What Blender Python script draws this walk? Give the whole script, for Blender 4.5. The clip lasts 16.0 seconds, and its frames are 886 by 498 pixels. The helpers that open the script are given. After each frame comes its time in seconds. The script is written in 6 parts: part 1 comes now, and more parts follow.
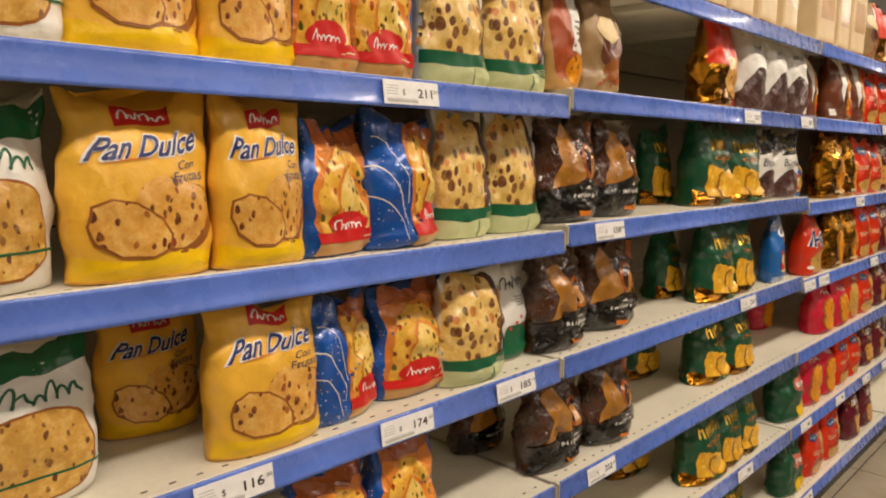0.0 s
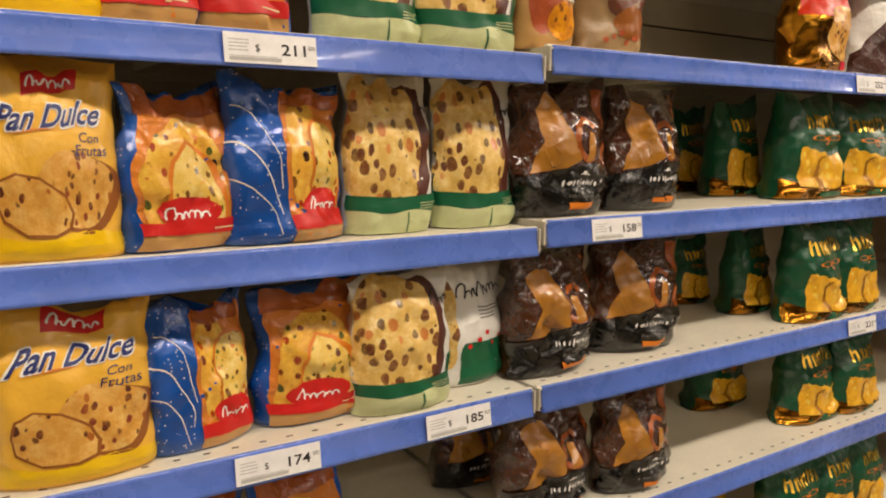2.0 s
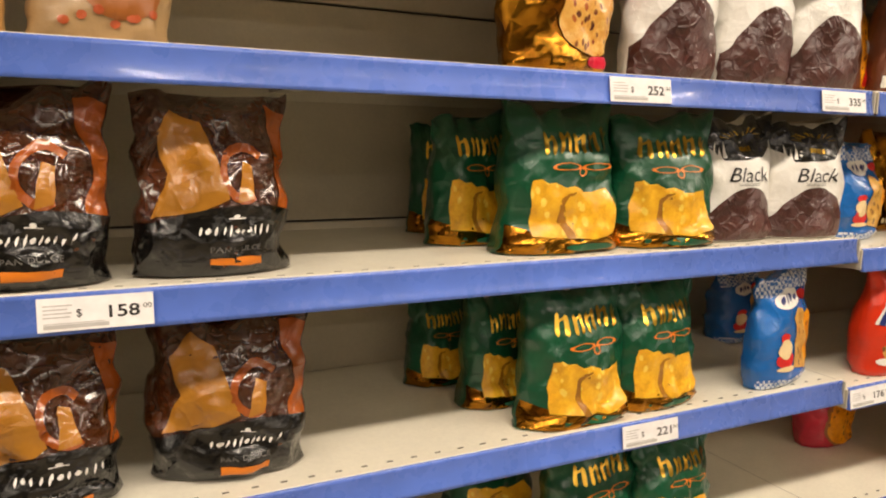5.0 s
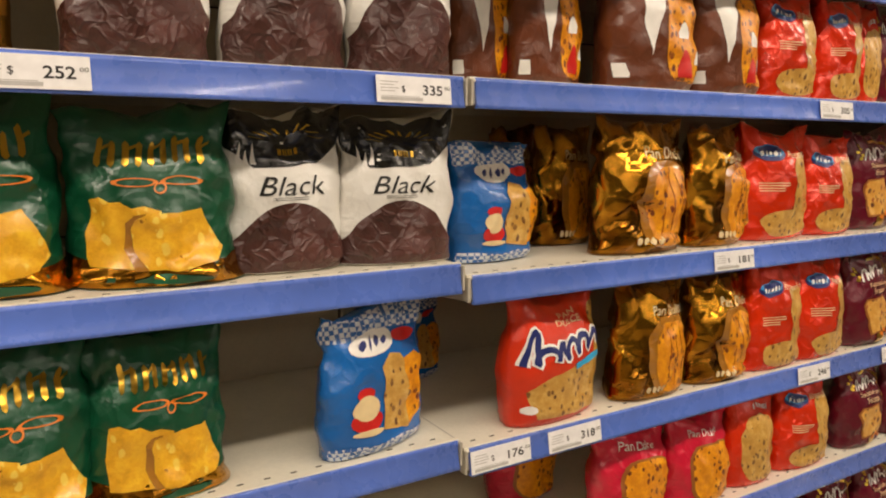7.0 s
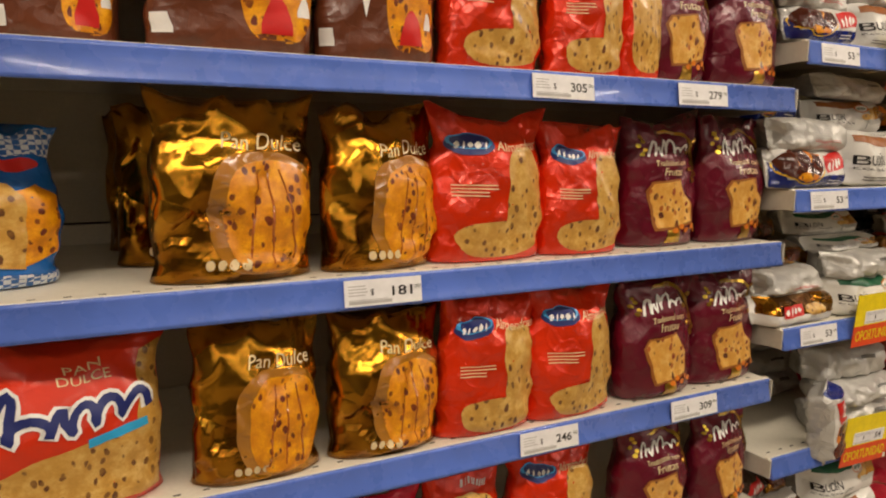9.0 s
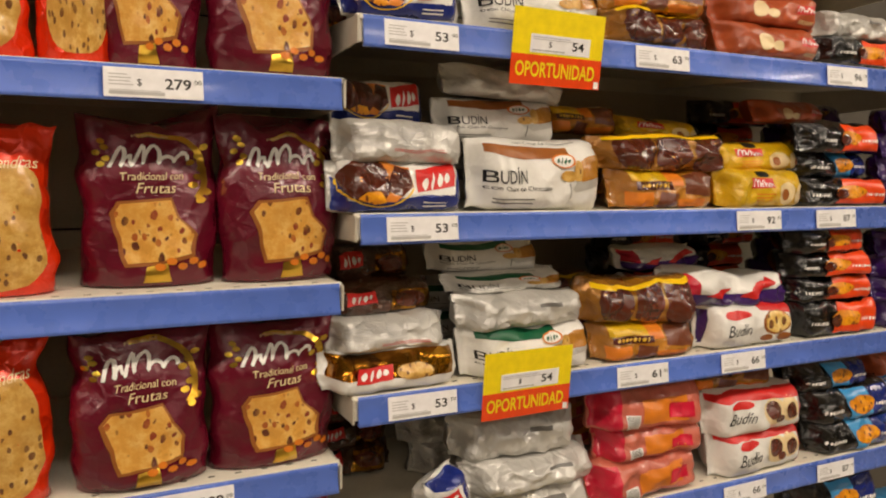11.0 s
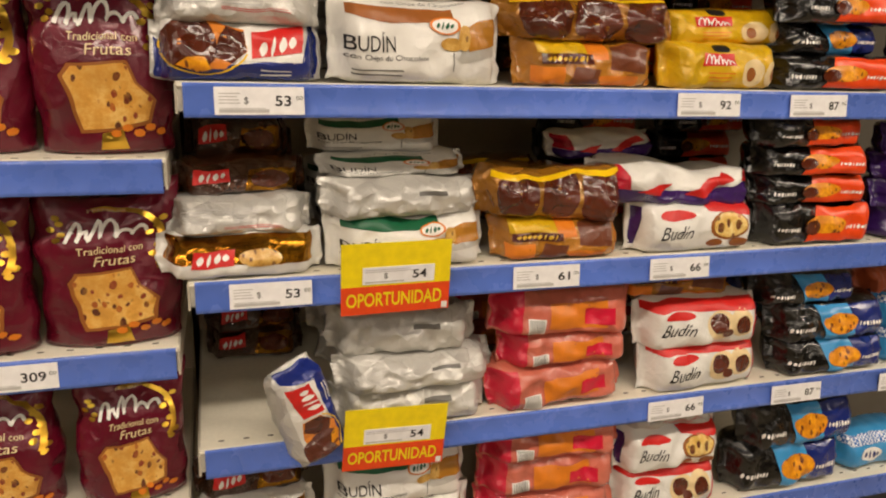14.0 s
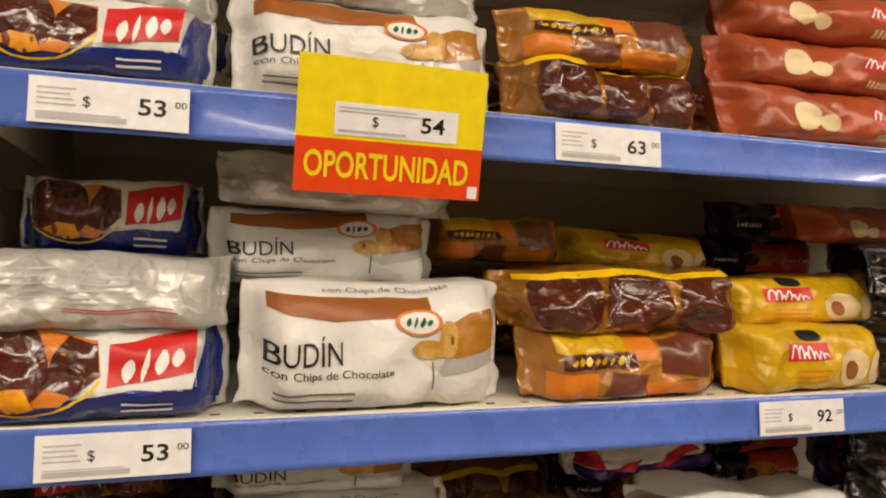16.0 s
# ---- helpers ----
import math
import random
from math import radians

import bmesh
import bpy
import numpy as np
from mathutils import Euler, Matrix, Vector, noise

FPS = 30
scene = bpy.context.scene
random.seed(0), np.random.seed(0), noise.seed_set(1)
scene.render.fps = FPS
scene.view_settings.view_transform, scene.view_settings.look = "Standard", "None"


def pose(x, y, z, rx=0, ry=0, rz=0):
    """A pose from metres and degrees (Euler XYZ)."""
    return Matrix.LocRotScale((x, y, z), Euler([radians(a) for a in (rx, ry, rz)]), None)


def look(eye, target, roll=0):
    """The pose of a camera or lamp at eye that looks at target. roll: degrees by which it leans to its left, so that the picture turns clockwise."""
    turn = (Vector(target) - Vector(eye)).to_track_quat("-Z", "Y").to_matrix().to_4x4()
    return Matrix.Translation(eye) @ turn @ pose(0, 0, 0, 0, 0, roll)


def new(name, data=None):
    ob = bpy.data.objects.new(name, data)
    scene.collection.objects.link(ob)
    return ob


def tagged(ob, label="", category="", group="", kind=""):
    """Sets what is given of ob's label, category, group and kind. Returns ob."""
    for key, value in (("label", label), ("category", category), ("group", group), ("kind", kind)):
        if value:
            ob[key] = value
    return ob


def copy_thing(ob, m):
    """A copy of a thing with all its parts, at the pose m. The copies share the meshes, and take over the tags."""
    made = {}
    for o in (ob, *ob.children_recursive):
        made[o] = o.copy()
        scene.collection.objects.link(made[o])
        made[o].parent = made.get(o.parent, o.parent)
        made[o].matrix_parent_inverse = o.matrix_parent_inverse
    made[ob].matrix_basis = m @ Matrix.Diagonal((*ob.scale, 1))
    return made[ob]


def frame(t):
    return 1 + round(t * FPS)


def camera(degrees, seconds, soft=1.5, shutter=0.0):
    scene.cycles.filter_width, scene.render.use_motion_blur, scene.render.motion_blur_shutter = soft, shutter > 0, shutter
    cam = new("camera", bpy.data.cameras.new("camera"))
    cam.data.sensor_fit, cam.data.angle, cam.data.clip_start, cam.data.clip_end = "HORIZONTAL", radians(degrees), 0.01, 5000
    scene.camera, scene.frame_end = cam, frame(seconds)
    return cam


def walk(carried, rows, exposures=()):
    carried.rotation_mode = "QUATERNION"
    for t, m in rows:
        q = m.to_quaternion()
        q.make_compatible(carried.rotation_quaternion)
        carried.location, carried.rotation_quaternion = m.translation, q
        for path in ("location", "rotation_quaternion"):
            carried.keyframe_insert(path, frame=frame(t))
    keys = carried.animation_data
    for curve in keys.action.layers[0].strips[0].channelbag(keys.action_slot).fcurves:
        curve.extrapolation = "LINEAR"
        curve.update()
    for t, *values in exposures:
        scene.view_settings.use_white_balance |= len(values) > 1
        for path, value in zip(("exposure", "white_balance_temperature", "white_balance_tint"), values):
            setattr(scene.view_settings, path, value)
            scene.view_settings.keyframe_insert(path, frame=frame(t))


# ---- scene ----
cam = camera(61.8, 16.0, soft=2.0)
PATH = [
    (0, (-1.129, -0.755, 1.304), (0.309, 0.608, 1.035), 0.7),
    (0.5, (-1.022, -0.76, 1.301), (0.468, 0.549, 1.049), 0.7),
    (1, (-0.902, -0.834, 1.3), (0.477, 0.591, 1.034), 1.2),
    (1.5, (-0.81, -0.856, 1.303), (0.364, 0.733, 0.992), 0.7),
    (2, (-0.685, -0.811, 1.291), (0.372, 0.859, 0.981), 0.6),
    (2.5, (-0.55, -0.715, 1.305), (0.404, 1.018, 1.01), 1.0),
    (3, (-0.434, -0.733, 1.302), (0.422, 1.051, 1.008), 0.9),
    (3.2, (-0.372, -0.764, 1.301), (0.459, 1.034, 1.022), 1.0),
    (5.3, (0.217, -0.795, 1.329), (1.132, 0.955, 1.017), 1.1),
    (5.5, (0.278, -0.794, 1.328), (1.265, 0.915, 1.005), 0.7),
    (6, (0.489, -0.873, 1.322), (1.53, 0.804, 1.003), 1.0),
    (6.5, (0.66, -0.875, 1.33), (1.694, 0.809, 1.021), 0.9),
    (7, (0.786, -0.816, 1.336), (1.824, 0.867, 1.038), 0.6),
    (7.5, (0.954, -0.827, 1.321), (1.976, 0.864, 1.011), 0.5),
    (8, (1.16, -0.889, 1.322), (2.166, 0.811, 1.012), 0.4),
    (8.5, (1.299, -0.881, 1.324), (2.277, 0.833, 0.999), 0.7),
    (9, (1.514, -0.834, 1.327), (2.465, 0.899, 1.02), 1.0),
    (9.5, (1.704, -0.824, 1.335), (2.636, 0.922, 1.043), 1.2),
    (10, (1.95, -0.908, 1.32), (2.862, 0.852, 1.053), 1.1),
    (12.3, (2.671, -0.918, 1.358), (3.376, 0.91, 0.956), 3.1),
    (12.5, (2.7, -0.93, 1.357), (3.371, 0.902, 0.916), 3.3),
    (13, (2.719, -0.928, 1.352), (3.327, 0.899, 0.811), 3.1),
    (13.5, (2.704, -0.918, 1.343), (3.295, 0.896, 0.744), 2.9),
    (14, (2.712, -0.925, 1.336), (3.291, 0.888, 0.72), 2.7),
    (14.5, (2.757, -0.917, 1.352), (3.305, 0.93, 0.817), 2.7),
    (15, (2.784, -0.832, 1.378), (3.317, 1.061, 1.011), 2.6),
    (15.5, (2.769, -0.649, 1.398), (3.35, 1.255, 1.213), 2.1),
    (16, (2.821, -0.58, 1.41), (3.452, 1.316, 1.311), 2.6),
]
walk(cam, [(t, look(eye, target, roll)) for t, eye, target, roll in PATH],
     [(0, -0.4), (1.5, -0.4), (3, -0.4), (5.5, 0.02), (6.5, -0.44), (7.5, -0.48), (9, -0.65), (12.5, -0.5), (14, -0.5), (15.5, -0.54), (16, -0.5)])


# ---- light and exposure ----
world = bpy.data.worlds.new("shop_air")
scene.world = world
world.use_nodes = True
world.node_tree.nodes["Background"].inputs["Color"].default_value = (1.0, 0.9, 0.76, 1)
world.node_tree.nodes["Background"].inputs["Strength"].default_value = 0.003
LAMP_WATTS = 43.5
LAMP_COLOUR = (1.0, 0.845, 0.68)
LAMP_ROWS, LAMP_Z = (-1.25, -3.4, -5.6), 2.85


# ---- materials ----
def C(code):
    """Linear colour from a hex code."""
    v = [int(code[i:i + 2], 16) / 255 for i in (1, 3, 5)]
    return [c / 12.92 if c <= 0.04045 else ((c + 0.055) / 1.055) ** 2.4 for c in v] + [1]


def shade(c, k):
    return [min(1, x * k) for x in c[:3]] + [1]


class Nodes:
    def __init__(self, name):
        self.m = bpy.data.materials.new(name)
        self.m.use_nodes = True
        self.t = self.m.node_tree
        self.b = self.t.nodes["Principled BSDF"]
        self.co = self.t.nodes.new("ShaderNodeTexCoord").outputs["Object"]

    def add(self, kind, **values):
        n = self.t.nodes.new("ShaderNode" + kind)
        for k, v in values.items():
            n.inputs[k.replace("_", " ")].default_value = v
        return n

    def link(self, a, b):
        self.t.links.new(a, b)

    def noise(self, scale, detail=4, rough=0.55):
        n = self.add("TexNoise", Scale=scale, Detail=detail, Roughness=rough)
        self.link(self.co, n.inputs["Vector"])
        return n.outputs["Fac"]

    def creases(self, scale, sharp):
        """Height of crackled film: soft waves with thin sharp folds."""
        warp = self.add("TexNoise", Scale=scale * 0.5, Detail=2.0)
        self.link(self.co, warp.inputs["Vector"])
        add = self.add("VectorMath")
        add.operation = "MULTIPLY_ADD"
        self.link(warp.outputs["Color"], add.inputs[0])
        add.inputs[1].default_value = (0.03, 0.03, 0.03)
        self.link(self.co, add.inputs[2])
        v = self.add("TexVoronoi", Scale=scale)
        v.feature = "DISTANCE_TO_EDGE"
        self.link(add.outputs[0], v.inputs["Vector"])
        fold = self.add("MapRange", From_Min=0.0, From_Max=0.16, To_Min=sharp, To_Max=0.0)
        self.link(v.outputs["Distance"], fold.inputs[0])
        total = self.add("Math")
        total.operation = "ADD"
        self.link(fold.outputs[0], total.inputs[0])
        self.link(self.noise(scale, 3, 0.6), total.inputs[1])
        return total.outputs[0]

    def planes(self, height, scale, slope, unit):
        """Adds flat facets that meet in sharp folds; slope is rise over run, unit the bump's distance."""
        v = self.add("TexVoronoi", Scale=scale)
        self.link(self.co, v.inputs["Vector"])
        away, lean, dot, out = self.add("VectorMath"), self.add("VectorMath"), self.add("VectorMath"), self.add("Math")
        away.operation, lean.operation, dot.operation, out.operation = "SUBTRACT", "SUBTRACT", "DOT_PRODUCT", "MULTIPLY_ADD"
        self.link(self.co, away.inputs[0])
        self.link(v.outputs["Position"], away.inputs[1])
        self.link(v.outputs["Color"], lean.inputs[0])
        lean.inputs[1].default_value = (0.5, 0.5, 0.5)
        self.link(away.outputs[0], dot.inputs[0])
        self.link(lean.outputs[0], dot.inputs[1])
        self.link(dot.outputs["Value"], out.inputs[0])
        out.inputs[1].default_value = 2 * slope / unit
        self.link(height, out.inputs[2])
        return out.outputs[0]

    def ramp(self, fac, stops, constant=False):
        n = self.add("ValToRGB")
        r = n.color_ramp
        if constant:
            r.interpolation = "CONSTANT"
        while len(r.elements) < len(stops):
            r.elements.new(0.5)
        for e, (p, c) in zip(r.elements, stops):
            e.position, e.color = p, c
        self.link(fac, n.inputs["Fac"])
        return n.outputs["Color"]

    def mix(self, fac, a, b):
        n = self.t.nodes.new("ShaderNodeMix")
        n.data_type = "RGBA"
        for sock, v in ((n.inputs[0], fac), (n.inputs[6], a), (n.inputs[7], b)):
            if isinstance(v, (float, int, list, tuple)):
                sock.default_value = v
            else:
                self.link(v, sock)
        return n.outputs[2]

    def bump(self, height, strength, distance=0.002):
        n = self.add("Bump", Strength=strength, Distance=distance)
        self.link(height, n.inputs["Height"])
        self.link(n.outputs["Normal"], self.b.inputs["Normal"])

    def finish(self, colour, rough, metal=0.0, coat=0.0):
        if isinstance(colour, (list, tuple)):
            self.b.inputs["Base Color"].default_value = colour
        else:
            self.link(colour, self.b.inputs["Base Color"])
        if isinstance(rough, float):
            self.b.inputs["Roughness"].default_value = rough
        else:
            self.link(rough, self.b.inputs["Roughness"])
        self.b.inputs["Metallic"].default_value = metal
        self.b.inputs["Coat Weight"].default_value = coat
        self.b.inputs["Coat Roughness"].default_value = 0.09
        return self.m


def film(name, code, rough=0.32, metal=0.0, bump=0.35, var=0.18, coat=0.15, scale=38, crinkle=0.0, fold=0.0):
    """Printed plastic film: slight tone changes, fine crumple."""
    n = Nodes(name)
    c = C(code)
    col = n.ramp(n.noise(14, 3), [(0.3, shade(c, 1 - var)), (0.7, shade(c, 1 + var * 0.6))])
    height = n.creases(scale, crinkle) if crinkle else n.noise(scale, 3, 0.6)
    if fold:
        height = n.planes(n.planes(height, 15.0, fold, 0.004), 36.0, fold * 0.6, 0.004)
    n.bump(height, bump, 0.004)
    return n.finish(col, rough, metal, coat)


def foil(name, code, code2, rough=0.17):
    n = Nodes(name)
    col = n.ramp(n.noise(14, 3), [(0.35, C(code2)), (0.65, C(code))])
    n.bump(n.planes(n.planes(n.noise(30, 2, 0.5), 11.0, 0.7, 0.003), 24.0, 0.2, 0.003), 0.7, 0.003)
    return n.finish(col, rough, 1.0)


def bread(name, light, dark, fruit, scale=75.0, size=0.3, rough=0.35, coat=0.3):
    """A printed picture of bread: crumb with bits of fruit in it, uneven in size and shape."""
    n = Nodes(name)
    crumb = n.ramp(n.noise(70, 7, 0.72), [(0.28, shade(C(dark), 0.72)), (0.46, C(dark)), (0.64, C(light))])
    crumb = n.mix(n.ramp(n.noise(16, 3), [(0.35, (0.55, 0.55, 0.55, 1)), (0.6, (0, 0, 0, 1))]), crumb, shade(C(dark), 0.84))
    warp = n.add("TexNoise", Scale=55.0, Detail=3.0)
    n.link(n.co, warp.inputs["Vector"])
    add = n.add("VectorMath")
    add.operation = "MULTIPLY_ADD"
    n.link(warp.outputs["Color"], add.inputs[0])
    add.inputs[1].default_value = (0.009, 0.009, 0.009)
    n.link(n.co, add.inputs[2])
    turn = n.add("Mapping", Rotation=(0.0, 0.5, 0.0), Scale=(1.25, 0.9, 0.78))
    n.link(add.outputs[0], turn.inputs["Vector"])
    v = n.add("TexVoronoi", Scale=scale, Randomness=0.72)
    n.link(turn.outputs[0], v.inputs["Vector"])
    sep = n.add("SeparateColor")
    n.link(v.outputs["Color"], sep.inputs[0])
    limit = n.add("MapRange", From_Min=0.0, From_Max=1.0, To_Min=size * 0.75, To_Max=size * 1.3)
    n.link(sep.outputs[2], limit.inputs[0])
    gap = n.add("Math")
    gap.operation = "SUBTRACT"
    n.link(v.outputs["Distance"], gap.inputs[0])
    n.link(limit.outputs[0], gap.inputs[1])
    spot = n.ramp(gap.outputs[0], [(0.0, (1, 1, 1, 1)), (0.06, (0, 0, 0, 1))])
    k = len(fruit)
    bits = n.ramp(sep.outputs[0], [(i / k, C(f)) for i, f in enumerate(fruit)], True)
    bits = n.mix(n.ramp(n.noise(120, 3), [(0.45, (0, 0, 0, 1)), (0.7, (0.3, 0.3, 0.3, 1))]), bits, C(dark))
    n.bump(n.noise(60, 4), 0.3, 0.003)
    return n.finish(n.mix(spot, crumb, bits), rough, 0.0, coat)


def ink(name, code, rough=0.4, metal=0.0):
    n = Nodes(name)
    c = C(code)
    return n.finish(n.ramp(n.noise(60, 2), [(0.3, shade(c, 0.92)), (0.7, shade(c, 1.05))]), rough, metal)


def checks(name, a, b, scale):
    n = Nodes(name)
    k = n.add("TexChecker", Scale=scale)
    k.inputs["Color1"].default_value, k.inputs["Color2"].default_value = C(a), C(b)
    n.link(n.co, k.inputs["Vector"])
    n.bump(n.noise(40, 3), 0.3, 0.004)
    return n.finish(k.outputs["Color"], 0.3, 0.0, 0.4)


def starry(name, code):
    n = Nodes(name)
    v = n.add("TexVoronoi", Scale=190.0)
    n.link(n.co, v.inputs["Vector"])
    sep = n.add("SeparateColor")
    n.link(v.outputs["Color"], sep.inputs[0])
    few = n.ramp(sep.outputs[1], [(0.0, (0, 0, 0, 1)), (0.6, (1, 1, 1, 1))], True)
    dot = n.ramp(v.outputs["Distance"], [(0.14, (1, 1, 1, 1)), (0.24, (0, 0, 0, 1))])
    c = C(code)
    base = n.ramp(n.noise(16, 3), [(0.3, shade(c, 0.6)), (0.7, shade(c, 1.2))])
    fac = n.mix(dot, [0, 0, 0, 1], few)
    n.bump(n.noise(36, 3, 0.6), 0.5, 0.005)
    return n.finish(n.mix(fac, base, C("#D8DCE8")), 0.22, 0.1, 0.4)


def painted_metal(name, code, rough=0.42, dirt=0.25, scale=5):
    n = Nodes(name)
    c = C(code)
    big = n.ramp(n.noise(scale, 6, 0.65), [(0.3, shade(c, 1 - dirt)), (0.65, c)])
    fine = n.noise(160, 3)
    col = n.mix(n.ramp(fine, [(0.35, (0.12, 0.12, 0.12, 1)), (0.6, (0, 0, 0, 1))]), big, shade(c, 0.55))
    rr = n.ramp(n.noise(22, 4), [(0.3, (rough - 0.08,) * 3 + (1,)), (0.7, (rough + 0.1,) * 3 + (1,))])
    n.bump(n.noise(300, 2), 0.06, 0.001)
    return n.finish(col, rr)


def tiled(name):
    n = Nodes(name)
    col = n.ramp(n.noise(3, 8, 0.7), [(0.3, C("#8E8270")), (0.7, C("#B8AC94"))])
    n.bump(n.noise(80, 3), 0.05, 0.001)
    return n.finish(col, 0.3, 0.0, 0.2)


M = {
    "yellow": film("yellow_film", "#F8BE40", 0.34, 0.0, 0.4, 0.16, 0.2, crinkle=0.15, fold=0.2),
    "yellow2": film("deep_yellow_film", "#F8C808", 0.3, 0.0, 0.4),
    "orange": film("orange_film", "#E58A34", 0.2, 0.0, 0.6, 0.25, 0.6, crinkle=0.4, fold=0.4),
    "tan": film("tan_film", "#C89A5C", 0.3),
    "kraft": film("kraft_film", "#A98A60", 0.4, 0, 0.5, 0.3),
    "white": film("white_film", "#E9E7E1", 0.34, 0, 0.5, 0.08, 0.2, crinkle=0.20, fold=0.18),
    "silver": film("silver_film", "#D0CEC8", 0.34, 0.25, 0.7, 0.14, 0.2, crinkle=0.35, fold=0.4),
    "cream": film("cream_card", "#E8CFA4", 0.5, 0, 0.1, 0.1),
    "palegreen": film("pale_green_film", "#C5CB98", 0.35, 0, 0.5),
    "leaf": film("green_film", "#14603A", 0.3, 0, 0.4),
    "green": film("dark_green_film", "#0B4F33", 0.3, 0.05, 0.5, 0.22, 0.3, crinkle=0.30, fold=0.3),
    "brown": film("brown_film", "#4C260E", 0.13, 0, 1.0, 0.4, 1.0, 60, crinkle=0.50, fold=0.6),
    "cocoa": film("cocoa_film", "#6E3A22", 0.3, 0, 0.5, 0.3, 0.3, crinkle=0.25, fold=0.3),
    "amber": film("amber_film", "#B77A26", 0.18, 0, 0.6, 0.35, 0.8, crinkle=0.45, fold=0.5),
    "rust": film("rust_film", "#A9551C", 0.18, 0, 0.7, 0.35, 0.8, crinkle=0.5, fold=0.5),
    "black": film("black_film", "#0B0A09", 0.2, 0, 0.6, 0.3, 0.6, crinkle=0.40, fold=0.45),
    "mound": film("chocolate_picture", "#55302A", 0.36, 0, 1.0, 0.45, 0.25, 55, crinkle=0.35, fold=0.7),
    "blue": film("blue_film", "#1668BC", 0.25, 0, 0.5, 0.2, 0.5, fold=0.25, crinkle=0.25),
    "navyfilm": film("navy_film", "#182A7A", 0.22, 0.1, 0.5, 0.25, 0.5, crinkle=0.30, fold=0.4),
    "red": film("red_film", "#E83408", 0.2, 0.2, 0.6, 0.25, 0.4, fold=0.55, crinkle=0.35),
    "canred": film("scarlet_film", "#DC3410", 0.3, 0, 0.4, 0.2, 0.3, fold=0.15, crinkle=0.2),
    "magenta": film("magenta_film", "#D01A3A", 0.26, 0.05, 0.5, 0.2, 0.4, crinkle=0.30, fold=0.35),
    "pink": film("salmon_film", "#D0705C", 0.26, 0, 0.5, 0.25, 0.5, crinkle=0.35, fold=0.4),
    "maroon": film("maroon_film", "#660C24", 0.26, 0.12, 0.5, 0.25, 0.35, fold=0.42, crinkle=0.3),
    "purple": film("purple_film", "#3E1C66", 0.26, 0.05, 0.5, 0.25, 0.4, crinkle=0.30, fold=0.4),
    "terra": film("terracotta_film", "#B2532C", 0.35, 0, 0.5, 0.22, 0.2, fold=0.25),
    "lemoncake": film("mustard_film", "#E0B414", 0.3, 0.05, 0.5, 0.2, 0.3, crinkle=0.35, fold=0.35),
    "sky": film("light_blue_film", "#3E9AD8", 0.28, 0, 0.5, 0.2, 0.3),
    "toffee": film("toffee_film", "#B47A28", 0.24, 0, 0.5, 0.3, 0.5, crinkle=0.3, fold=0.35),
    "caramel": film("caramel_film", "#A8701C", 0.2, 0.3, 0.6, 0.35, 0.7, crinkle=0.4, fold=0.55),
    "gold": foil("gold_foil", "#CE952E", "#8A5618", 0.22),
    "goldink": foil("gold_print", "#E8C04C", "#B8882A", 0.28),
    "star": starry("starry_blue_film", "#1A58B6"),
    "gingham": checks("gingham_print", "#2A66B4", "#DDE4EE", 170.0),
    "fruit": bread("fruit_bread_picture", "#F2CB78", "#DFA244", ["#6A2C18", "#8E3A22", "#5A2A1A", "#A8541E"], 85, 0.27),
    "pale": bread("pale_slice_picture", "#FBE596", "#EEC558", ["#5A1A10", "#5A6420", "#34160C", "#C04A18", "#7A4A10"], 78, 0.25, 0.26, 0.3),
    "mixed": bread("mixed_fruit_bread_picture", "#FFD65A", "#EBAE3E", ["#6E1E12", "#4A5216", "#34160C", "#A8380F", "#7A4A10"], 72, 0.27, 0.24, 0.35),
    "raisin": bread("raisin_bread_picture", "#F8E09A", "#E6BC62", ["#6A361C", "#7C4A28", "#DA8644", "#C87A3C", "#6A4A28"], 54, 0.33),
    "chip": bread("chip_bread_picture", "#E6C070", "#CC9A44", ["#5E3418", "#6A4022", "#7A5026"], 78, 0.22),
    "loaf": bread("loaf_picture", "#FFB40C", "#DE8A0A", ["#5A180A", "#6A220C", "#7A3A10"], 80, 0.25, 0.4, 0.08),
    "plain": bread("plain_cake_picture", "#FCCB34", "#EDAE22", ["#E6AC28", "#F8D458"], 70, 0.3),
    "crust": ink("crust_print", "#9A5A22"),
    "darkcrust": ink("dark_crust_print", "#54281C"),
    "choco": film("chocolate_print", "#5A2410", 0.2, 0, 0.8, 0.4, 0.6, crinkle=0.40, fold=0.5),
    "creamy": ink("cream_print", "#EAD2A0"),
    "wink": ink("white_print", "#F2EFEA"),
    "navy": ink("navy_print", "#1E2A6C"),
    "grey": ink("grey_print", "#6A6864"),
    "faint": ink("faint_print", "#C2C0BE"),
    "dark": ink("black_print", "#181614"),
    "rink": ink("red_print", "#D01E1A"),
    "oink": ink("orange_print", "#DE7E1C"),
    "gink": ink("green_print", "#0E5E3C"),
    "cyan": ink("cyan_print", "#2FA4D8"),
    "yink": ink("yellow_print", "#F6DC10"),
    "signyellow": ink("yellow_card", "#F8DE08", 0.35),
    "signred": ink("orange_red_card", "#EC4A14", 0.3),
    "card": ink("paper_label", "#F4F3F4", 0.35),
    "rail": None, "deck": None, "panel": None,
}
rail = Nodes("blue_price_rail")
rc = C("#5E7EDC")
rail.bump(rail.noise(9, 2), 0.25, 0.004)
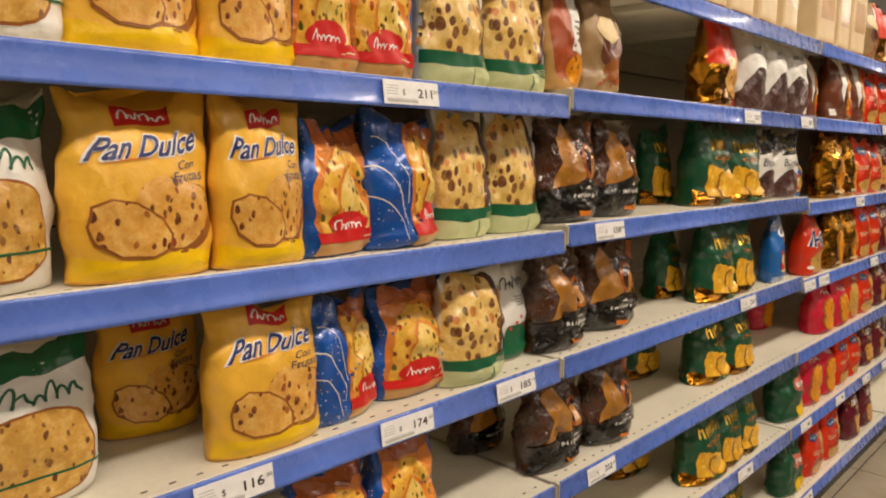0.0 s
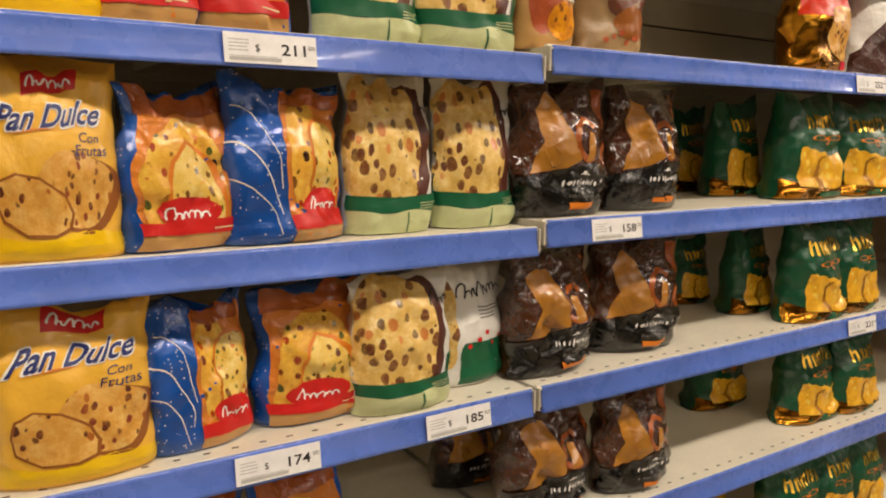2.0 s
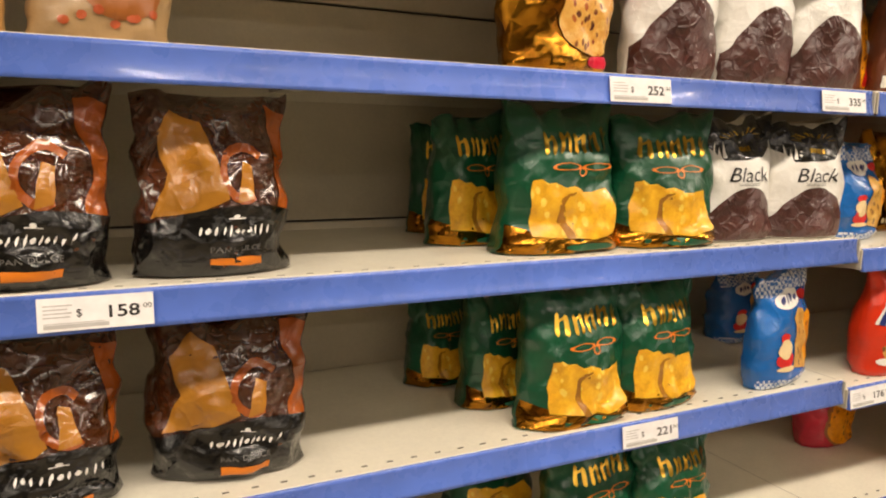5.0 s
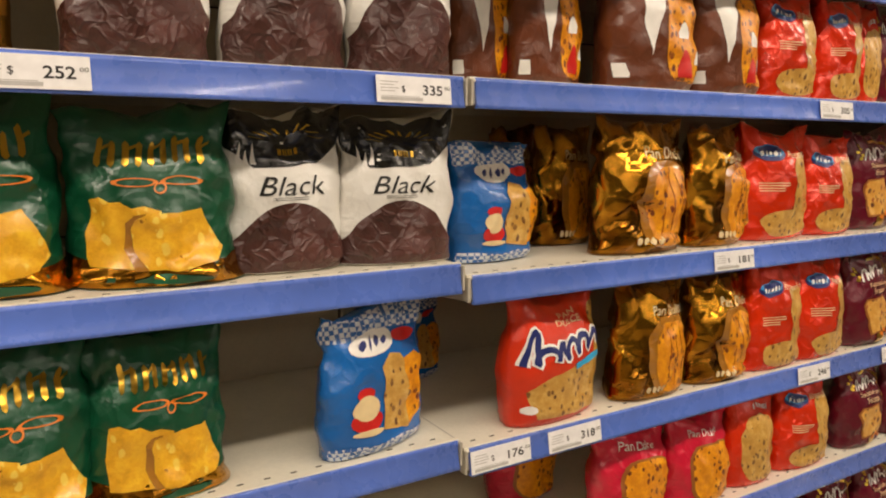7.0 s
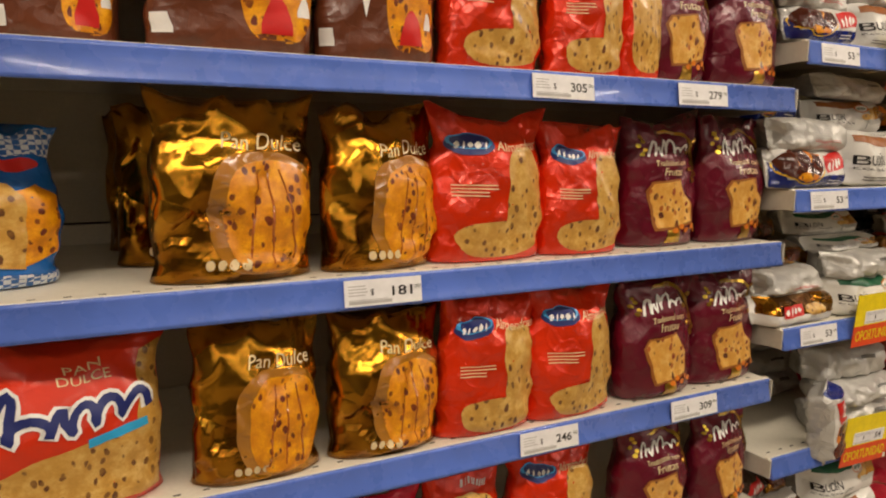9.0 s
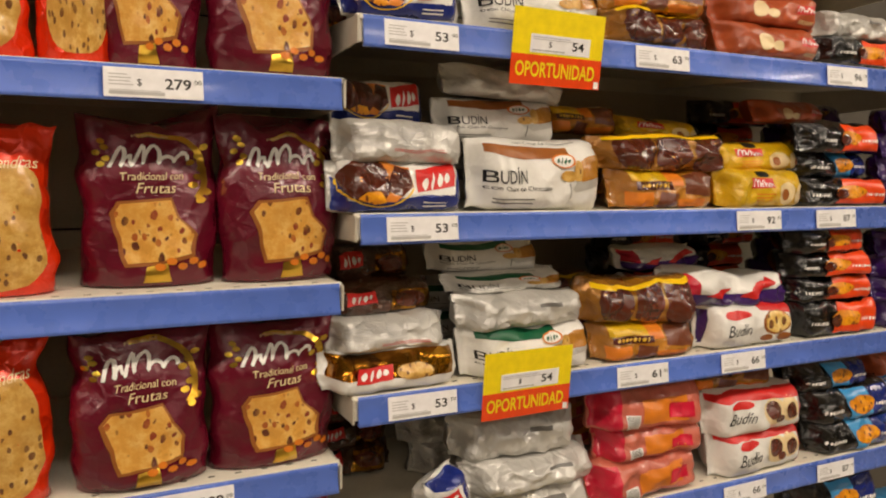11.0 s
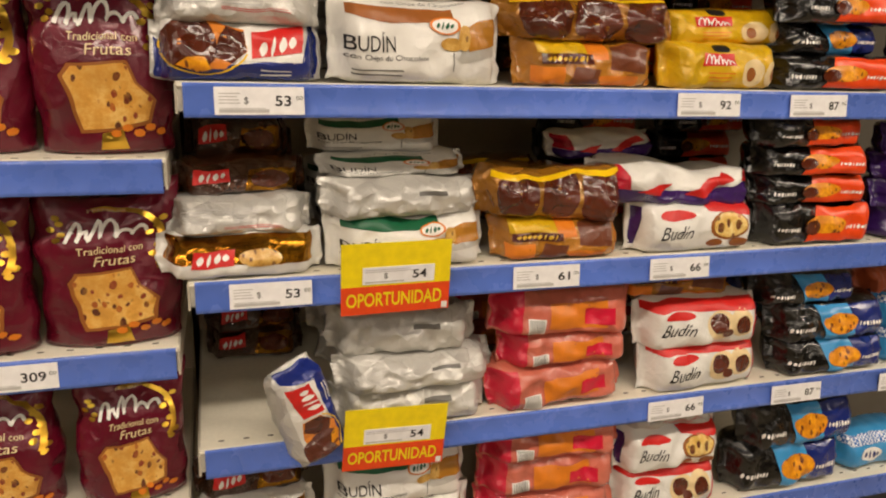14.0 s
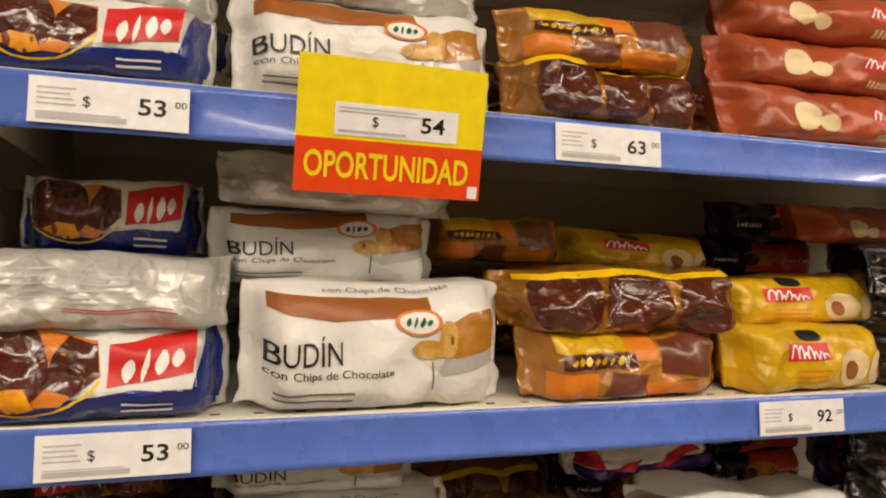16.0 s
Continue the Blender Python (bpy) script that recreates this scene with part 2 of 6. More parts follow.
M["rail"] = rail.finish(rail.ramp(rail.noise(7, 6, 0.6), [(0.3, shade(rc, 0.8)), (0.68, shade(rc, 1.08))]),
                        rail.ramp(rail.noise(30, 4), [(0.3, (0.2,) * 3 + (1,)), (0.7, (0.36,) * 3 + (1,))]), 0.0, 0.35)
M["deck"] = painted_metal("cream_shelf_paint", "#EEE8D6", 0.4, 0.14, 6)
M["panel"] = painted_metal("grey_back_panel_paint", "#E4DAC4", 0.5, 0.2, 3)
M["bracket"] = painted_metal("bracket_paint", "#C9C2B2", 0.4, 0.25, 12)
M["slot"] = ink("slot_shadow", "#5A5448", 0.8)
M["floor"] = tiled("shop_floor_tile")
M["wall"] = painted_metal("shop_wall_paint", "#5E584E", 0.7, 0.15, 2)
M["ceiling"] = painted_metal("ceiling_paint", "#8C877C", 0.7, 0.1, 2)
M["plinth"] = painted_metal("plinth_paint", "#3A3836", 0.5, 0.3, 6)
lampm = Nodes("lit_diffuser")
lampm.b.inputs["Emission Color"].default_value = (*LAMP_COLOUR, 1)
lampm.b.inputs["Emission Strength"].default_value = 4.0
M["lamp"] = lampm.finish(C("#FFFFFF"), 0.5)


# ---- building helpers ----
def part(name, bm, mat, parent=None, label="", smooth=False):
    me = bpy.data.meshes.new(name)
    bm.to_mesh(me)
    bm.free()
    if smooth:
        for p in me.polygons:
            p.use_smooth = True
    me.materials.append(mat)
    ob = new(name, me)
    ob.parent = parent
    if label:
        ob["label"] = label
    return ob


def box_bm(x0, x1, y0, y1, z0, z1, bevel=0.0, bm=None):
    out = bm or bmesh.new()
    vs = bmesh.ops.create_cube(out, size=1)["verts"]
    for v in vs:
        v.co = Vector(((x0 + x1) / 2 + v.co.x * (x1 - x0), (y0 + y1) / 2 + v.co.y * (y1 - y0), (z0 + z1) / 2 + v.co.z * (z1 - z0)))
    if bevel:
        es = list({e for v in vs for e in v.link_edges})
        bmesh.ops.bevel(out, geom=es, offset=bevel, segments=2, affect="EDGES", profile=0.5)
    return out


def root(name, label, category, group="", kind=""):
    return tagged(new(name), label, category, group, kind)


WORDS = {}


def word(text, fat=0.0):
    """Vertices and triangles of a word, 1 wide, centred."""
    key = (text, fat)
    if key not in WORDS:
        cu = bpy.data.curves.new("word", "FONT")
        cu.body, cu.offset, cu.resolution_u = text, fat, 3
        ob = new("word", cu)
        me = bpy.data.meshes.new_from_object(ob.evaluated_get(bpy.context.evaluated_depsgraph_get()))
        bpy.data.objects.remove(ob)
        vs = [v.co.copy() for v in me.vertices]
        fs = [tuple(p.vertices) for p in me.polygons]
        xs, ys = [v.x for v in vs], [v.y for v in vs]
        cx, wd = (min(xs) + max(xs)) / 2, max(xs) - min(xs)
        cy, ht = (min(ys) + max(ys)) / 2, max(ys) - min(ys)
        WORDS[key] = ([((v.x - cx) / wd, (v.y - cy) / ht) for v in vs], fs)
        bpy.data.meshes.remove(me)
    return WORDS[key]


for w_ in ("Pan Dulce", "Con", "Frutas"):
    word(w_), word(w_, 0.02), word(w_, 0.06)
for w_ in ("PAN DULCE", "Black", "PREMIUM", "Tradicional con", "Almendras", "PAN", "DULCE", "BUDÍN", "con Chips de Chocolate", "Budín", "OPORTUNIDAD", "$", "00",
           "211", "116", "174", "185", "158", "202", "252", "335", "221", "176", "318", "181", "305", "279", "246", "309", "53", "54", "61", "66", "63", "92", "87", "96", "91"):
    word(w_)
word("OPORTUNIDAD", 0.02)
for w_ in ("211", "116", "174", "185", "158", "202", "252", "335", "221", "176", "318", "181", "305", "279", "246", "309", "53", "54", "61", "66", "63", "92", "87", "96", "91"):
    word(w_, 0.015)


# ---- wrapped goods: a crumpled skin and prints that lie on it ----
def bisect(rows, value):
    """How many of the ascending rows are not above the value."""
    lo, hi = 0, len(rows)
    while lo < hi:
        mid = (lo + hi) // 2
        lo, hi = (mid + 1, hi) if rows[mid] <= value else (lo, mid)
    return lo


class Skin:
    """A bag (axis upright) or a flow-wrapped loaf (axis along x). Prints take (s, v): s from -1 to 1 across, v from 0 to 1 up."""

    def __init__(self, w, h, d, seed, crease=0.003, facets=0.0, loaf=False, square=2.15, top=0.08, slump=0.0, skirt=0.0):
        self.w, self.h, self.d, self.loaf, self.seed = w, h, d, loaf, seed
        self.crease, self.facets, self.square, self.top, self.slump = crease, facets, square + (0.9 if loaf else 0), top, slump
        self.skirt = skirt
        n = 24
        self.loop = [math.sin(math.pi * (i / n - 0.5)) for i in range(n + 1)]
        m = 28
        self.axis = [i / m for i in range(m + 1)]
        self.nodes = {}
        if loaf:
            self.axis = sorted(set(self.axis + [0.015, 0.06, 0.94, 0.985]))

    def raw(self, s, v, front):
        s = max(-1, min(1, s))
        k = self.square
        sg = -1 if front else 1
        o = Vector((self.seed * 7.3, self.seed * 3.1, 0))
        if not self.loaf:
            base = min(1, 0.84 + v * 2.0)
            flare = 0.05 * max(0, 1 - v / 0.1) + 0.05 * max(0, (v - 0.82) / 0.18)
            a = self.w / 2 * (0.955 + 0.045 * math.sin(math.pi * v) + flare * (1 + 0.8 * noise.noise(Vector((self.seed, s, v * 3)))))
            ear = max(0, (v - 0.84) / 0.16) if self.top < 0.5 else 0
            a *= 1 - 0.035 * math.exp(-((v - 0.76) / 0.09) ** 2) + 0.05 * ear * abs(s)
            b = self.d / 2 * base * max(self.top, 1 - (1 - self.top) * max(0, (v - 0.35) / 0.65) ** 1.9)
            if self.skirt:
                low = max(0, 1 - v / 0.2)
                r = self.skirt * low * (1 + 1.2 * noise.noise(Vector((s * 3, self.seed, v * 12))))
                a, b = a * (1 + r), b * (1 + r * 1.6)
            bow = (1 - abs(s) ** k) ** (1 / k) if abs(s) < 1 else 0
            x, y, z = a * s, sg * b * bow, self.h * v
            p = Vector((x, y * 0.6, z))
            y += self.slump * v * v
            z -= self.h * 0.06 * v ** 4 * (0.7 - noise.noise(Vector((s * 2.6, self.seed, 0.3))) * 1.8)
            z -= self.h * 0.03 * v ** 3 * s * math.sin(self.seed * 5)
            z += self.h * 0.05 * ear * (1.7 * s * s - 0.6 + 0.7 * math.sin(s * 9 + self.seed * 4) * noise.noise(Vector((s * 3, self.seed, 2))))
            ridge = 1 - 2.4 * abs(noise.noise(p * 16 + o + Vector((3, 5, 1))))
            wr = noise.noise(p * 13 + o) * 1.3 + noise.noise(p * 42 + o) * 0.5 + ridge * 0.7
            fold = math.sin(s * 15 + self.seed * 2 + noise.noise(p * 14 + o) * 3) * 0.8 * v ** 4
            foot = noise.noise(Vector((s * 7, v * 30, self.seed))) * max(0, 1 - v * 7) * 1.1
            damp = min(1, v * 12 + 0.15)
            disp = self.crease * (wr + fold + foot) * damp
            if self.facets:
                disp += self.plane(p, o, 15) * damp * (2.2 if self.skirt and v < 0.2 else 1)
            pull = 1 - 2.6 * abs(noise.noise(Vector((x * 34 + z * 19, z * 6 - x * 8, self.seed))))
            disp += self.crease * 0.55 * pull * damp
            x += (noise.noise(p * 17 + o + Vector((9, 0, 0))) * 1.0 + noise.noise(p * 45 + o) * 0.6) * self.crease * (0.5 + abs(s))
            return Vector((x, y + sg * disp, z))
        e = max(0.0, min(1.0, (min(v, 1 - v) - 0.05) / 0.08))
        e = math.sin(e * math.pi / 2)
        fin = 1 - e
        c = self.h / 2 * (0.93 + 0.07 * e + 0.12 * fin * noise.noise(Vector((self.seed, v * 9, s)))) * (1 + 0.1 * noise.noise(Vector((v * 3.1, self.seed, 0))))
        b = self.d / 2 * max(0.03, e) * (1 + 0.12 * noise.noise(Vector((v * 4.3, self.seed + 5, s))))
        bow = (1 - abs(s) ** k) ** (1 / k) if abs(s) < 1 else 0
        x, z, y = self.w * (v - 0.5), c * s, sg * b * bow
        p = Vector((x, y * 0.6, z))
        ridge = 1 - 2.4 * abs(noise.noise(p * 21 + o + Vector((3, 5, 1))))
        pull = 1 - 2.6 * abs(noise.noise(Vector((x * 16 + z * 30, z * 12 - x * 26, self.seed))))
        wr = noise.noise(p * 17 + o) * 1.2 + noise.noise(p * 55 + o) * 0.5 + ridge * 0.6 + pull * 0.8
        end = math.sin(z * 420 + self.seed) * fin * 0.4 + math.sin(z * 90 + self.seed * 3 + x * 60) * fin * 1.3
        disp = self.crease * (wr + end)
        if self.facets:
            disp += self.plane(p, o, 26)
        x += noise.noise(Vector((z * 60, self.seed, v * 2))) * self.crease * 1.6 * fin
        lift = noise.noise(p * 15 + o + Vector((4, 0, 0))) * 1.2 + noise.noise(p * 40 + o) * 0.5
        zz = z + self.h / 2 + lift * self.crease * min(1, abs(s) * 1.5) * (1 if s > -0.6 else 0.15)
        y += (z / self.h + 0.5) * self.d * 0.2
        return Vector((x, y + sg * disp * (0.35 + 0.65 * e), max(0.0, zz)))

    def plane(self, p, o, scale):
        """Flat facets with sharp folds between them, as in crumpled foil."""
        q = p * scale + o
        c = noise.voronoi(q)[1][0]
        g = noise.noise_vector(c * 5.71)
        return self.facets * max(-0.45, min(0.45, g.dot(q - c))) / scale * 1.6

    def on(self, s, v):
        """Print coordinates to loop and axis."""
        return (v * 2 - 1, (s + 1) / 2) if self.loaf else (s, v)

    def node(self, i, j):
        if (i, j) not in self.nodes:
            self.nodes[i, j] = self.raw(self.loop[i], self.axis[j], True)
        return self.nodes[i, j]

    def at(self, s, v, lift):
        """The place of a print on the flat triangles of the skin, lifted along their normal."""
        l, a = self.on(s, v)
        l = max(-0.995, min(0.995, l))
        a = max(0.0, min(1.0, a))
        i = min(max(bisect(self.loop, l) - 1, 0), len(self.loop) - 2)
        j = min(max(bisect(self.axis, a) - 1, 0), len(self.axis) - 2)
        u = (l - self.loop[i]) / (self.loop[i + 1] - self.loop[i])
        w = (a - self.axis[j]) / (self.axis[j + 1] - self.axis[j])
        p00, p10, p01, p11 = self.node(i, j), self.node(i + 1, j), self.node(i, j + 1), self.node(i + 1, j + 1)
        p = p00 + (p10 - p00) * u + (p11 - p10) * w if u >= w else p00 + (p01 - p00) * w + (p11 - p01) * u
        n = (p11 - p00).cross(p01 - p10)
        if n.length < 1e-9:
            return p + Vector((0, -lift, 0))
        n.normalize()
        if n.y > 0:
            n.negate()
        return p + n * lift

    def body(self):
        bm = bmesh.new()
        back = self.loop[::3]
        rings = []
        for a in self.axis:
            ring = [bm.verts.new(self.raw(s, a, True)) for s in self.loop]
            ring += [bm.verts.new(self.raw(s, a, False)) for s in reversed(back[1:-1])]
            rings.append(ring)
        n = len(rings[0])
        for r0, r1 in zip(rings, rings[1:]):
            for i in range(n):
                k = (i + 1) % n
                bm.faces.new((r0[i], r0[k], r1[k]))
                bm.faces.new((r0[i], r1[k], r1[i]))
        bm.faces.new(list(reversed(rings[0])))
        bm.faces.new(rings[-1])
        bmesh.ops.recalc_face_normals(bm, faces=bm.faces)
        return bm

    def wrap(self, bm, lift):
        """Cut a flat print along the skin's grid and lay it on the skin."""
        bmesh.ops.triangulate(bm, faces=bm.faces)
        xs = [v.co.x for v in bm.verts]
        ys = [v.co.y for v in bm.verts]
        across = [2 * a - 1 for a in self.axis] if self.loaf else self.loop
        upward = [(l + 1) / 2 for l in self.loop] if self.loaf else self.axis
        for lines, lo, hi, no in ((across, min(xs), max(xs), (1, 0, 0)), (upward, min(ys), max(ys), (0, 1, 0))):
            for c in lines:
                if lo + 1e-4 < c < hi - 1e-4:
                    bmesh.ops.bisect_plane(bm, geom=bm.verts[:] + bm.edges[:] + bm.faces[:], plane_co=(c * no[0], c * no[1], 0), plane_no=no, dist=1e-5)
        for v in bm.verts:
            v.co = self.at(v.co.x, v.co.y, lift)
        for f in bm.faces:
            f.normal_update()
            if f.normal.y > 0:
                f.normal_flip()
        return bm


def poly_bm(*rings):
    bm = bmesh.new()
    for ring in rings:
        bm.faces.new([bm.verts.new((s, v, 0)) for s, v in ring])
    return bm


def oval(cs, cv, rs, rv, n=22, turn=0.0, pow_=2.0):
    out = []
    for i in range(n):
        t = 2 * math.pi * i / n
        x = math.copysign(abs(math.cos(t)) ** (2 / pow_), math.cos(t)) * rs
        y = math.copysign(abs(math.sin(t)) ** (2 / pow_), math.sin(t)) * rv
        out.append((cs + x * math.cos(turn) - y * math.sin(turn) * rs / rv, cv + x * math.sin(turn) * rv / rs + y * math.cos(turn)))
    return out


def rect(s0, s1, v0, v1):
    return [(s0, v0), (s1, v0), (s1, v1), (s0, v1)]


def wavy(s0, s1, v0, v1, amp=0.02, freq=6, seed=0, jag=False):
    n = 16
    top = []
    for i in range(n + 1):
        s = s1 + (s0 - s1) * i / n
        d = (amp if i % 2 else -amp) if jag else amp * math.sin(freq * s + seed)
        top.append((s, v1 + d))
    return [(s0, v0), (s1, v0)] + top


def arch(s0, s1, v0, v1, n=12, power=0.6):
    top = [(s1 + (s0 - s1) * i / n, v0 + (v1 - v0) * max(0.12, math.sin(math.pi * i / n)) ** power) for i in range(n + 1)]
    return [(s0, v0), (s1, v0)] + top


def hoop(cs, cv, rs, rv, thick, n=20, turn=0.0):
    o, i = oval(cs, cv, rs, rv, n, turn), oval(cs, cv, rs * (1 - thick), rv * (1 - thick), n, turn)
    return [[o[k], o[(k + 1) % n], i[(k + 1) % n], i[k]] for k in range(n)]


def strokes(cs, cv, ws, hv, n, seed=1, slant=0.25, rise=0.0):
    """A name mark as a row of plain slanted bars of uneven width."""
    rnd = random.Random(seed)
    out = []
    step = ws / n
    for i in range(n):
        x = cs - ws / 2 + step * (i + 0.5)
        b = step * rnd.choice((0.12, 0.3, 0.38, 0.34))
        y0, y1 = cv - hv / 2 + rise * i, cv + hv / 2 + rise * i
        k = slant * step * 0.5
        if b > 0.2 * step:
            t = step * 0.15
            out.append([(x - b - k, y0), (x - b + 2 * t - k, y0), (x - b + 2 * t + k, y1), (x - b + k, y1)])
            out.append([(x + b - 2 * t - k, y0), (x + b - k, y0), (x + b + k, y1), (x + b - 2 * t + k, y1)])
        else:
            out.append([(x - b - k, y0), (x + b - k, y0), (x + b + k, y1), (x - b + k, y1)])
    return out


def scrawl(cs, cv, ws, hv, n, thick=0.2, rise=0.0, seed=1):
    """A handwritten-looking name mark: one looping ribbon, not letters."""
    rnd = random.Random(seed)
    amps = [1.0] + [rnd.choice((0.34, 0.42, 0.5, 0.5, 0.92)) for _ in range(n - 1)]
    dips = [0.0] + [rnd.choice((0.0, 0.0, 0.06, 0.3)) for _ in range(n - 1)]
    wide = [rnd.uniform(0.75, 1.25) for _ in range(n)]
    total = sum(wide)
    pts, x0 = [], cs - ws / 2
    for i in range(n):
        st = ws * wide[i] / total
        for k in range(12):
            t = k / 12
            x = x0 + st * (t - 0.3 * (0.6 + 0.4 * math.sin(i * 2.4)) * math.sin(2 * math.pi * t))
            y = cv - hv * 0.5 - hv * dips[i] * math.sin(math.pi * t) * (t > 0.5) + hv * amps[i] * (0.5 - 0.5 * math.cos(2 * math.pi * t)) + rise * (i + t)
            pts.append((x + 0.35 * (y - cv) * ws / n / hv, y))
        x0 += st
    tx, ty = thick * ws / n * 0.42, thick * hv * 0.24
    side = []
    for i, p in enumerate(pts):
        a, b = pts[max(0, i - 1)], pts[min(len(pts) - 1, i + 1)]
        dx, dy = (b[0] - a[0]) / ws * n, (b[1] - a[1]) / hv
        l = math.hypot(dx, dy) or 1
        side.append((-dy / l * tx, dx / l * ty))
    return [[(a[0] - m[0], a[1] - m[1]), (b[0] - q[0], b[1] - q[1]), (b[0] + q[0], b[1] + q[1]), (a[0] + m[0], a[1] + m[1])]
            for a, b, m, q in zip(pts, pts[1:], side, side[1:])]


def glyphs(cs, cv, ws, hv, kinds, rise=0.0):
    """A name mark as a row of plain slanted lozenges: w wide, n narrow, t tall, s short."""
    out, st = [], ws / len(kinds)
    for i, k in enumerate(kinds):
        x, y = cs - ws / 2 + st * (i + 0.5), cv + rise * (i - (len(kinds) - 1) / 2)
        r, q = st * (0.42 if k in "ws" else 0.2), hv * {"w": 0.5, "n": 0.5, "t": 0.66, "s": 0.36}[k]
        ring = oval(x, y, r, q, 10, 0, 1.5)
        out.append([(px + 0.35 * st * (py - y) / hv, py) for px, py in ring])
    return out


def gothic(cs, cv, ws, hv, n, rise=0.0):
    """A name mark as lozenge-footed uprights."""
    out = []
    st = ws / n
    for i in range(n):
        x, y = cs - ws / 2 + st * (i + 0.5), cv + rise * i
        k = 1.25 if i in (0, n - 1) else 1.0
        b, g = st * 0.24, hv * 0.13
        out.append([(x - b, y - hv / 2 + g), (x, y - hv / 2), (x + b, y - hv / 2 + g), (x + b, y + hv * k / 2 - g), (x, y + hv * k / 2), (x - b, y + hv * k / 2 - g)])
        if i % 2 == 0:
            out.append([(x + b, y + g), (x + st * 0.76, y + 2 * g), (x + st * 0.76, y + 3 * g), (x + b, y + 2 * g)])
    return out


def lines(s0, s1, v0, v1, n, seed=2):
    rnd = random.Random(seed)
    st = (v1 - v0) / n
    return [rect(s0, s1 - rnd.random() * 0.3 * (s1 - s0), v0 + st * i, v0 + st * (i + 0.32)) for i in range(n)]


def letters(text, cs, cv, ws, hv, slant=0.0, fat=0.0, rise=0.0):
    vs, fs = word(text, fat)
    bm = bmesh.new()
    pts = [bm.verts.new((cs + x * ws + slant * y * hv, cv + y * hv + rise * x, 0)) for x, y in vs]
    for f in fs:
        try:
            bm.faces.new([pts[i] for i in f])
        except ValueError:
            pass
    return bm


LIFT = {1: 0.0007, 2: 0.0013, 3: 0.0019, 4: 0.0025, 5: 0.0031, 6: 0.0037}
DESIGN = {}


def design(name, label, category, size, body, prints, **skin):
    DESIGN[name] = dict(label=label, category=category, size=size, body=body, prints=prints, skin=skin)


BAG, CAKE = "bread bag", "cake packet"

# each print: part name, outline rings (or a flat mesh), material, layer
design("yellow", "yellow film bag of fruit sweet bread on a shelf", BAG, (0.145, 0.19, 0.085), "yellow", lambda: [
    ("foot_band", poly_bm(wavy(-0.99, 0.99, 0.02, 0.13, 0.02, 4)), "yellow2", 1),
    ("brand_patch", poly_bm([(-0.42, 0.83), (0.36, 0.86), (0.42, 0.985), (-0.36, 0.975)]), "rink", 1),
    ("brand_mark", poly_bm(*scrawl(0, 0.91, 0.62, 0.065, 6, 0.36, 0.002, 3)), "wink", 2),
    ("loaf_edge", poly_bm(oval(0.33, 0.335, 0.6, 0.19, 26, -0.42, 3.0)), "crust", 1),
    ("loaf_picture", poly_bm(oval(0.24, 0.355, 0.56, 0.18, 26, -0.42, 3.0)), "fruit", 2),
    ("slice_edge", poly_bm([(-0.84, 0.3), (-0.78, 0.2), (-0.5, 0.13), (-0.1, 0.12), (0.16, 0.16), (0.2, 0.24), (0.08, 0.33), (-0.25, 0.42), (-0.55, 0.44), (-0.78, 0.4)]), "crust", 3),
    ("slice_picture", poly_bm([(-0.81, 0.3), (-0.75, 0.215), (-0.49, 0.143), (-0.1, 0.135), (0.12, 0.17), (0.15, 0.24), (0.05, 0.32), (-0.26, 0.408), (-0.54, 0.428), (-0.75, 0.39)]), "fruit", 4),
    ("letter_halo", letters("Pan Dulce", -0.02, 0.72, 1.53, 0.15, 1.1, 0.06, 0.05), "wink", 2),
    ("lettering", letters("Pan Dulce", -0.02, 0.72, 1.46, 0.13, 1.1, 0.02, 0.05), "navy", 3),
    ("small_lettering", letters("Con", 0.5, 0.61, 0.3, 0.05, 0.5), "navy", 3),
    ("lower_lettering", letters("Frutas", 0.52, 0.545, 0.5, 0.055, 0.5), "navy", 3),
    ("flourish", poly_bm([(-0.7, 0.62), (-0.3, 0.64), (0.1, 0.655), (-0.3, 0.65)]), "oink", 3),
], crease=0.0038)


def window_bag():
    return [
        ("bread_window", poly_bm(oval(0, 0.5, 0.86, 0.46, 28, 0, 5)), "orange", 1),
        ("bread_picture", poly_bm([(-0.78, 0.14), (0.62, 0.14), (0.66, 0.45), (0.5, 0.68), (0.2, 0.79), (-0.3, 0.81), (-0.62, 0.7), (-0.76, 0.45)]), "mixed", 2),
        ("slice_edge", poly_bm([(-0.42, 0.16), (0.6, 0.16), (0.62, 0.4), (0.5, 0.52), (0.2, 0.62), (-0.12, 0.67), (-0.32, 0.55), (-0.42, 0.35)]), "oink", 3),
        ("slice_picture", poly_bm([(-0.38, 0.17), (0.48, 0.17), (0.5, 0.38), (0.4, 0.49), (0.15, 0.6), (-0.1, 0.645), (-0.27, 0.53), (-0.37, 0.35)]), "pale", 4),
        ("foot_band", poly_bm(rect(-0.86, 0.86, 0.01, 0.1)), "tan", 2),
        ("red_band", poly_bm(wavy(-0.86, 0.86, 0.1, 0.18, 0.008, 3)), "rink", 5),
        ("red_medallion", poly_bm(oval(-0.1, 0.235, 0.52, 0.1, 24)), "rink", 5),
        ("brand_mark", poly_bm(*scrawl(-0.1, 0.235, 0.72, 0.075, 6, 0.30, 0.0, 8)), "wink", 6),
        ("small_print", poly_bm(*lines(0.3, 0.8, 0.125, 0.155, 1)), "creamy", 6),
        ("top_gather", poly_bm(wavy(-0.86, 0.86, 0.83, 0.985, 0.02, 5)), "rust", 3),
    ]


design("clear", "clear-windowed orange sweet bread bag with a red band", BAG, (0.125, 0.18, 0.08), "star", window_bag, crease=0.006, facets=0.11)


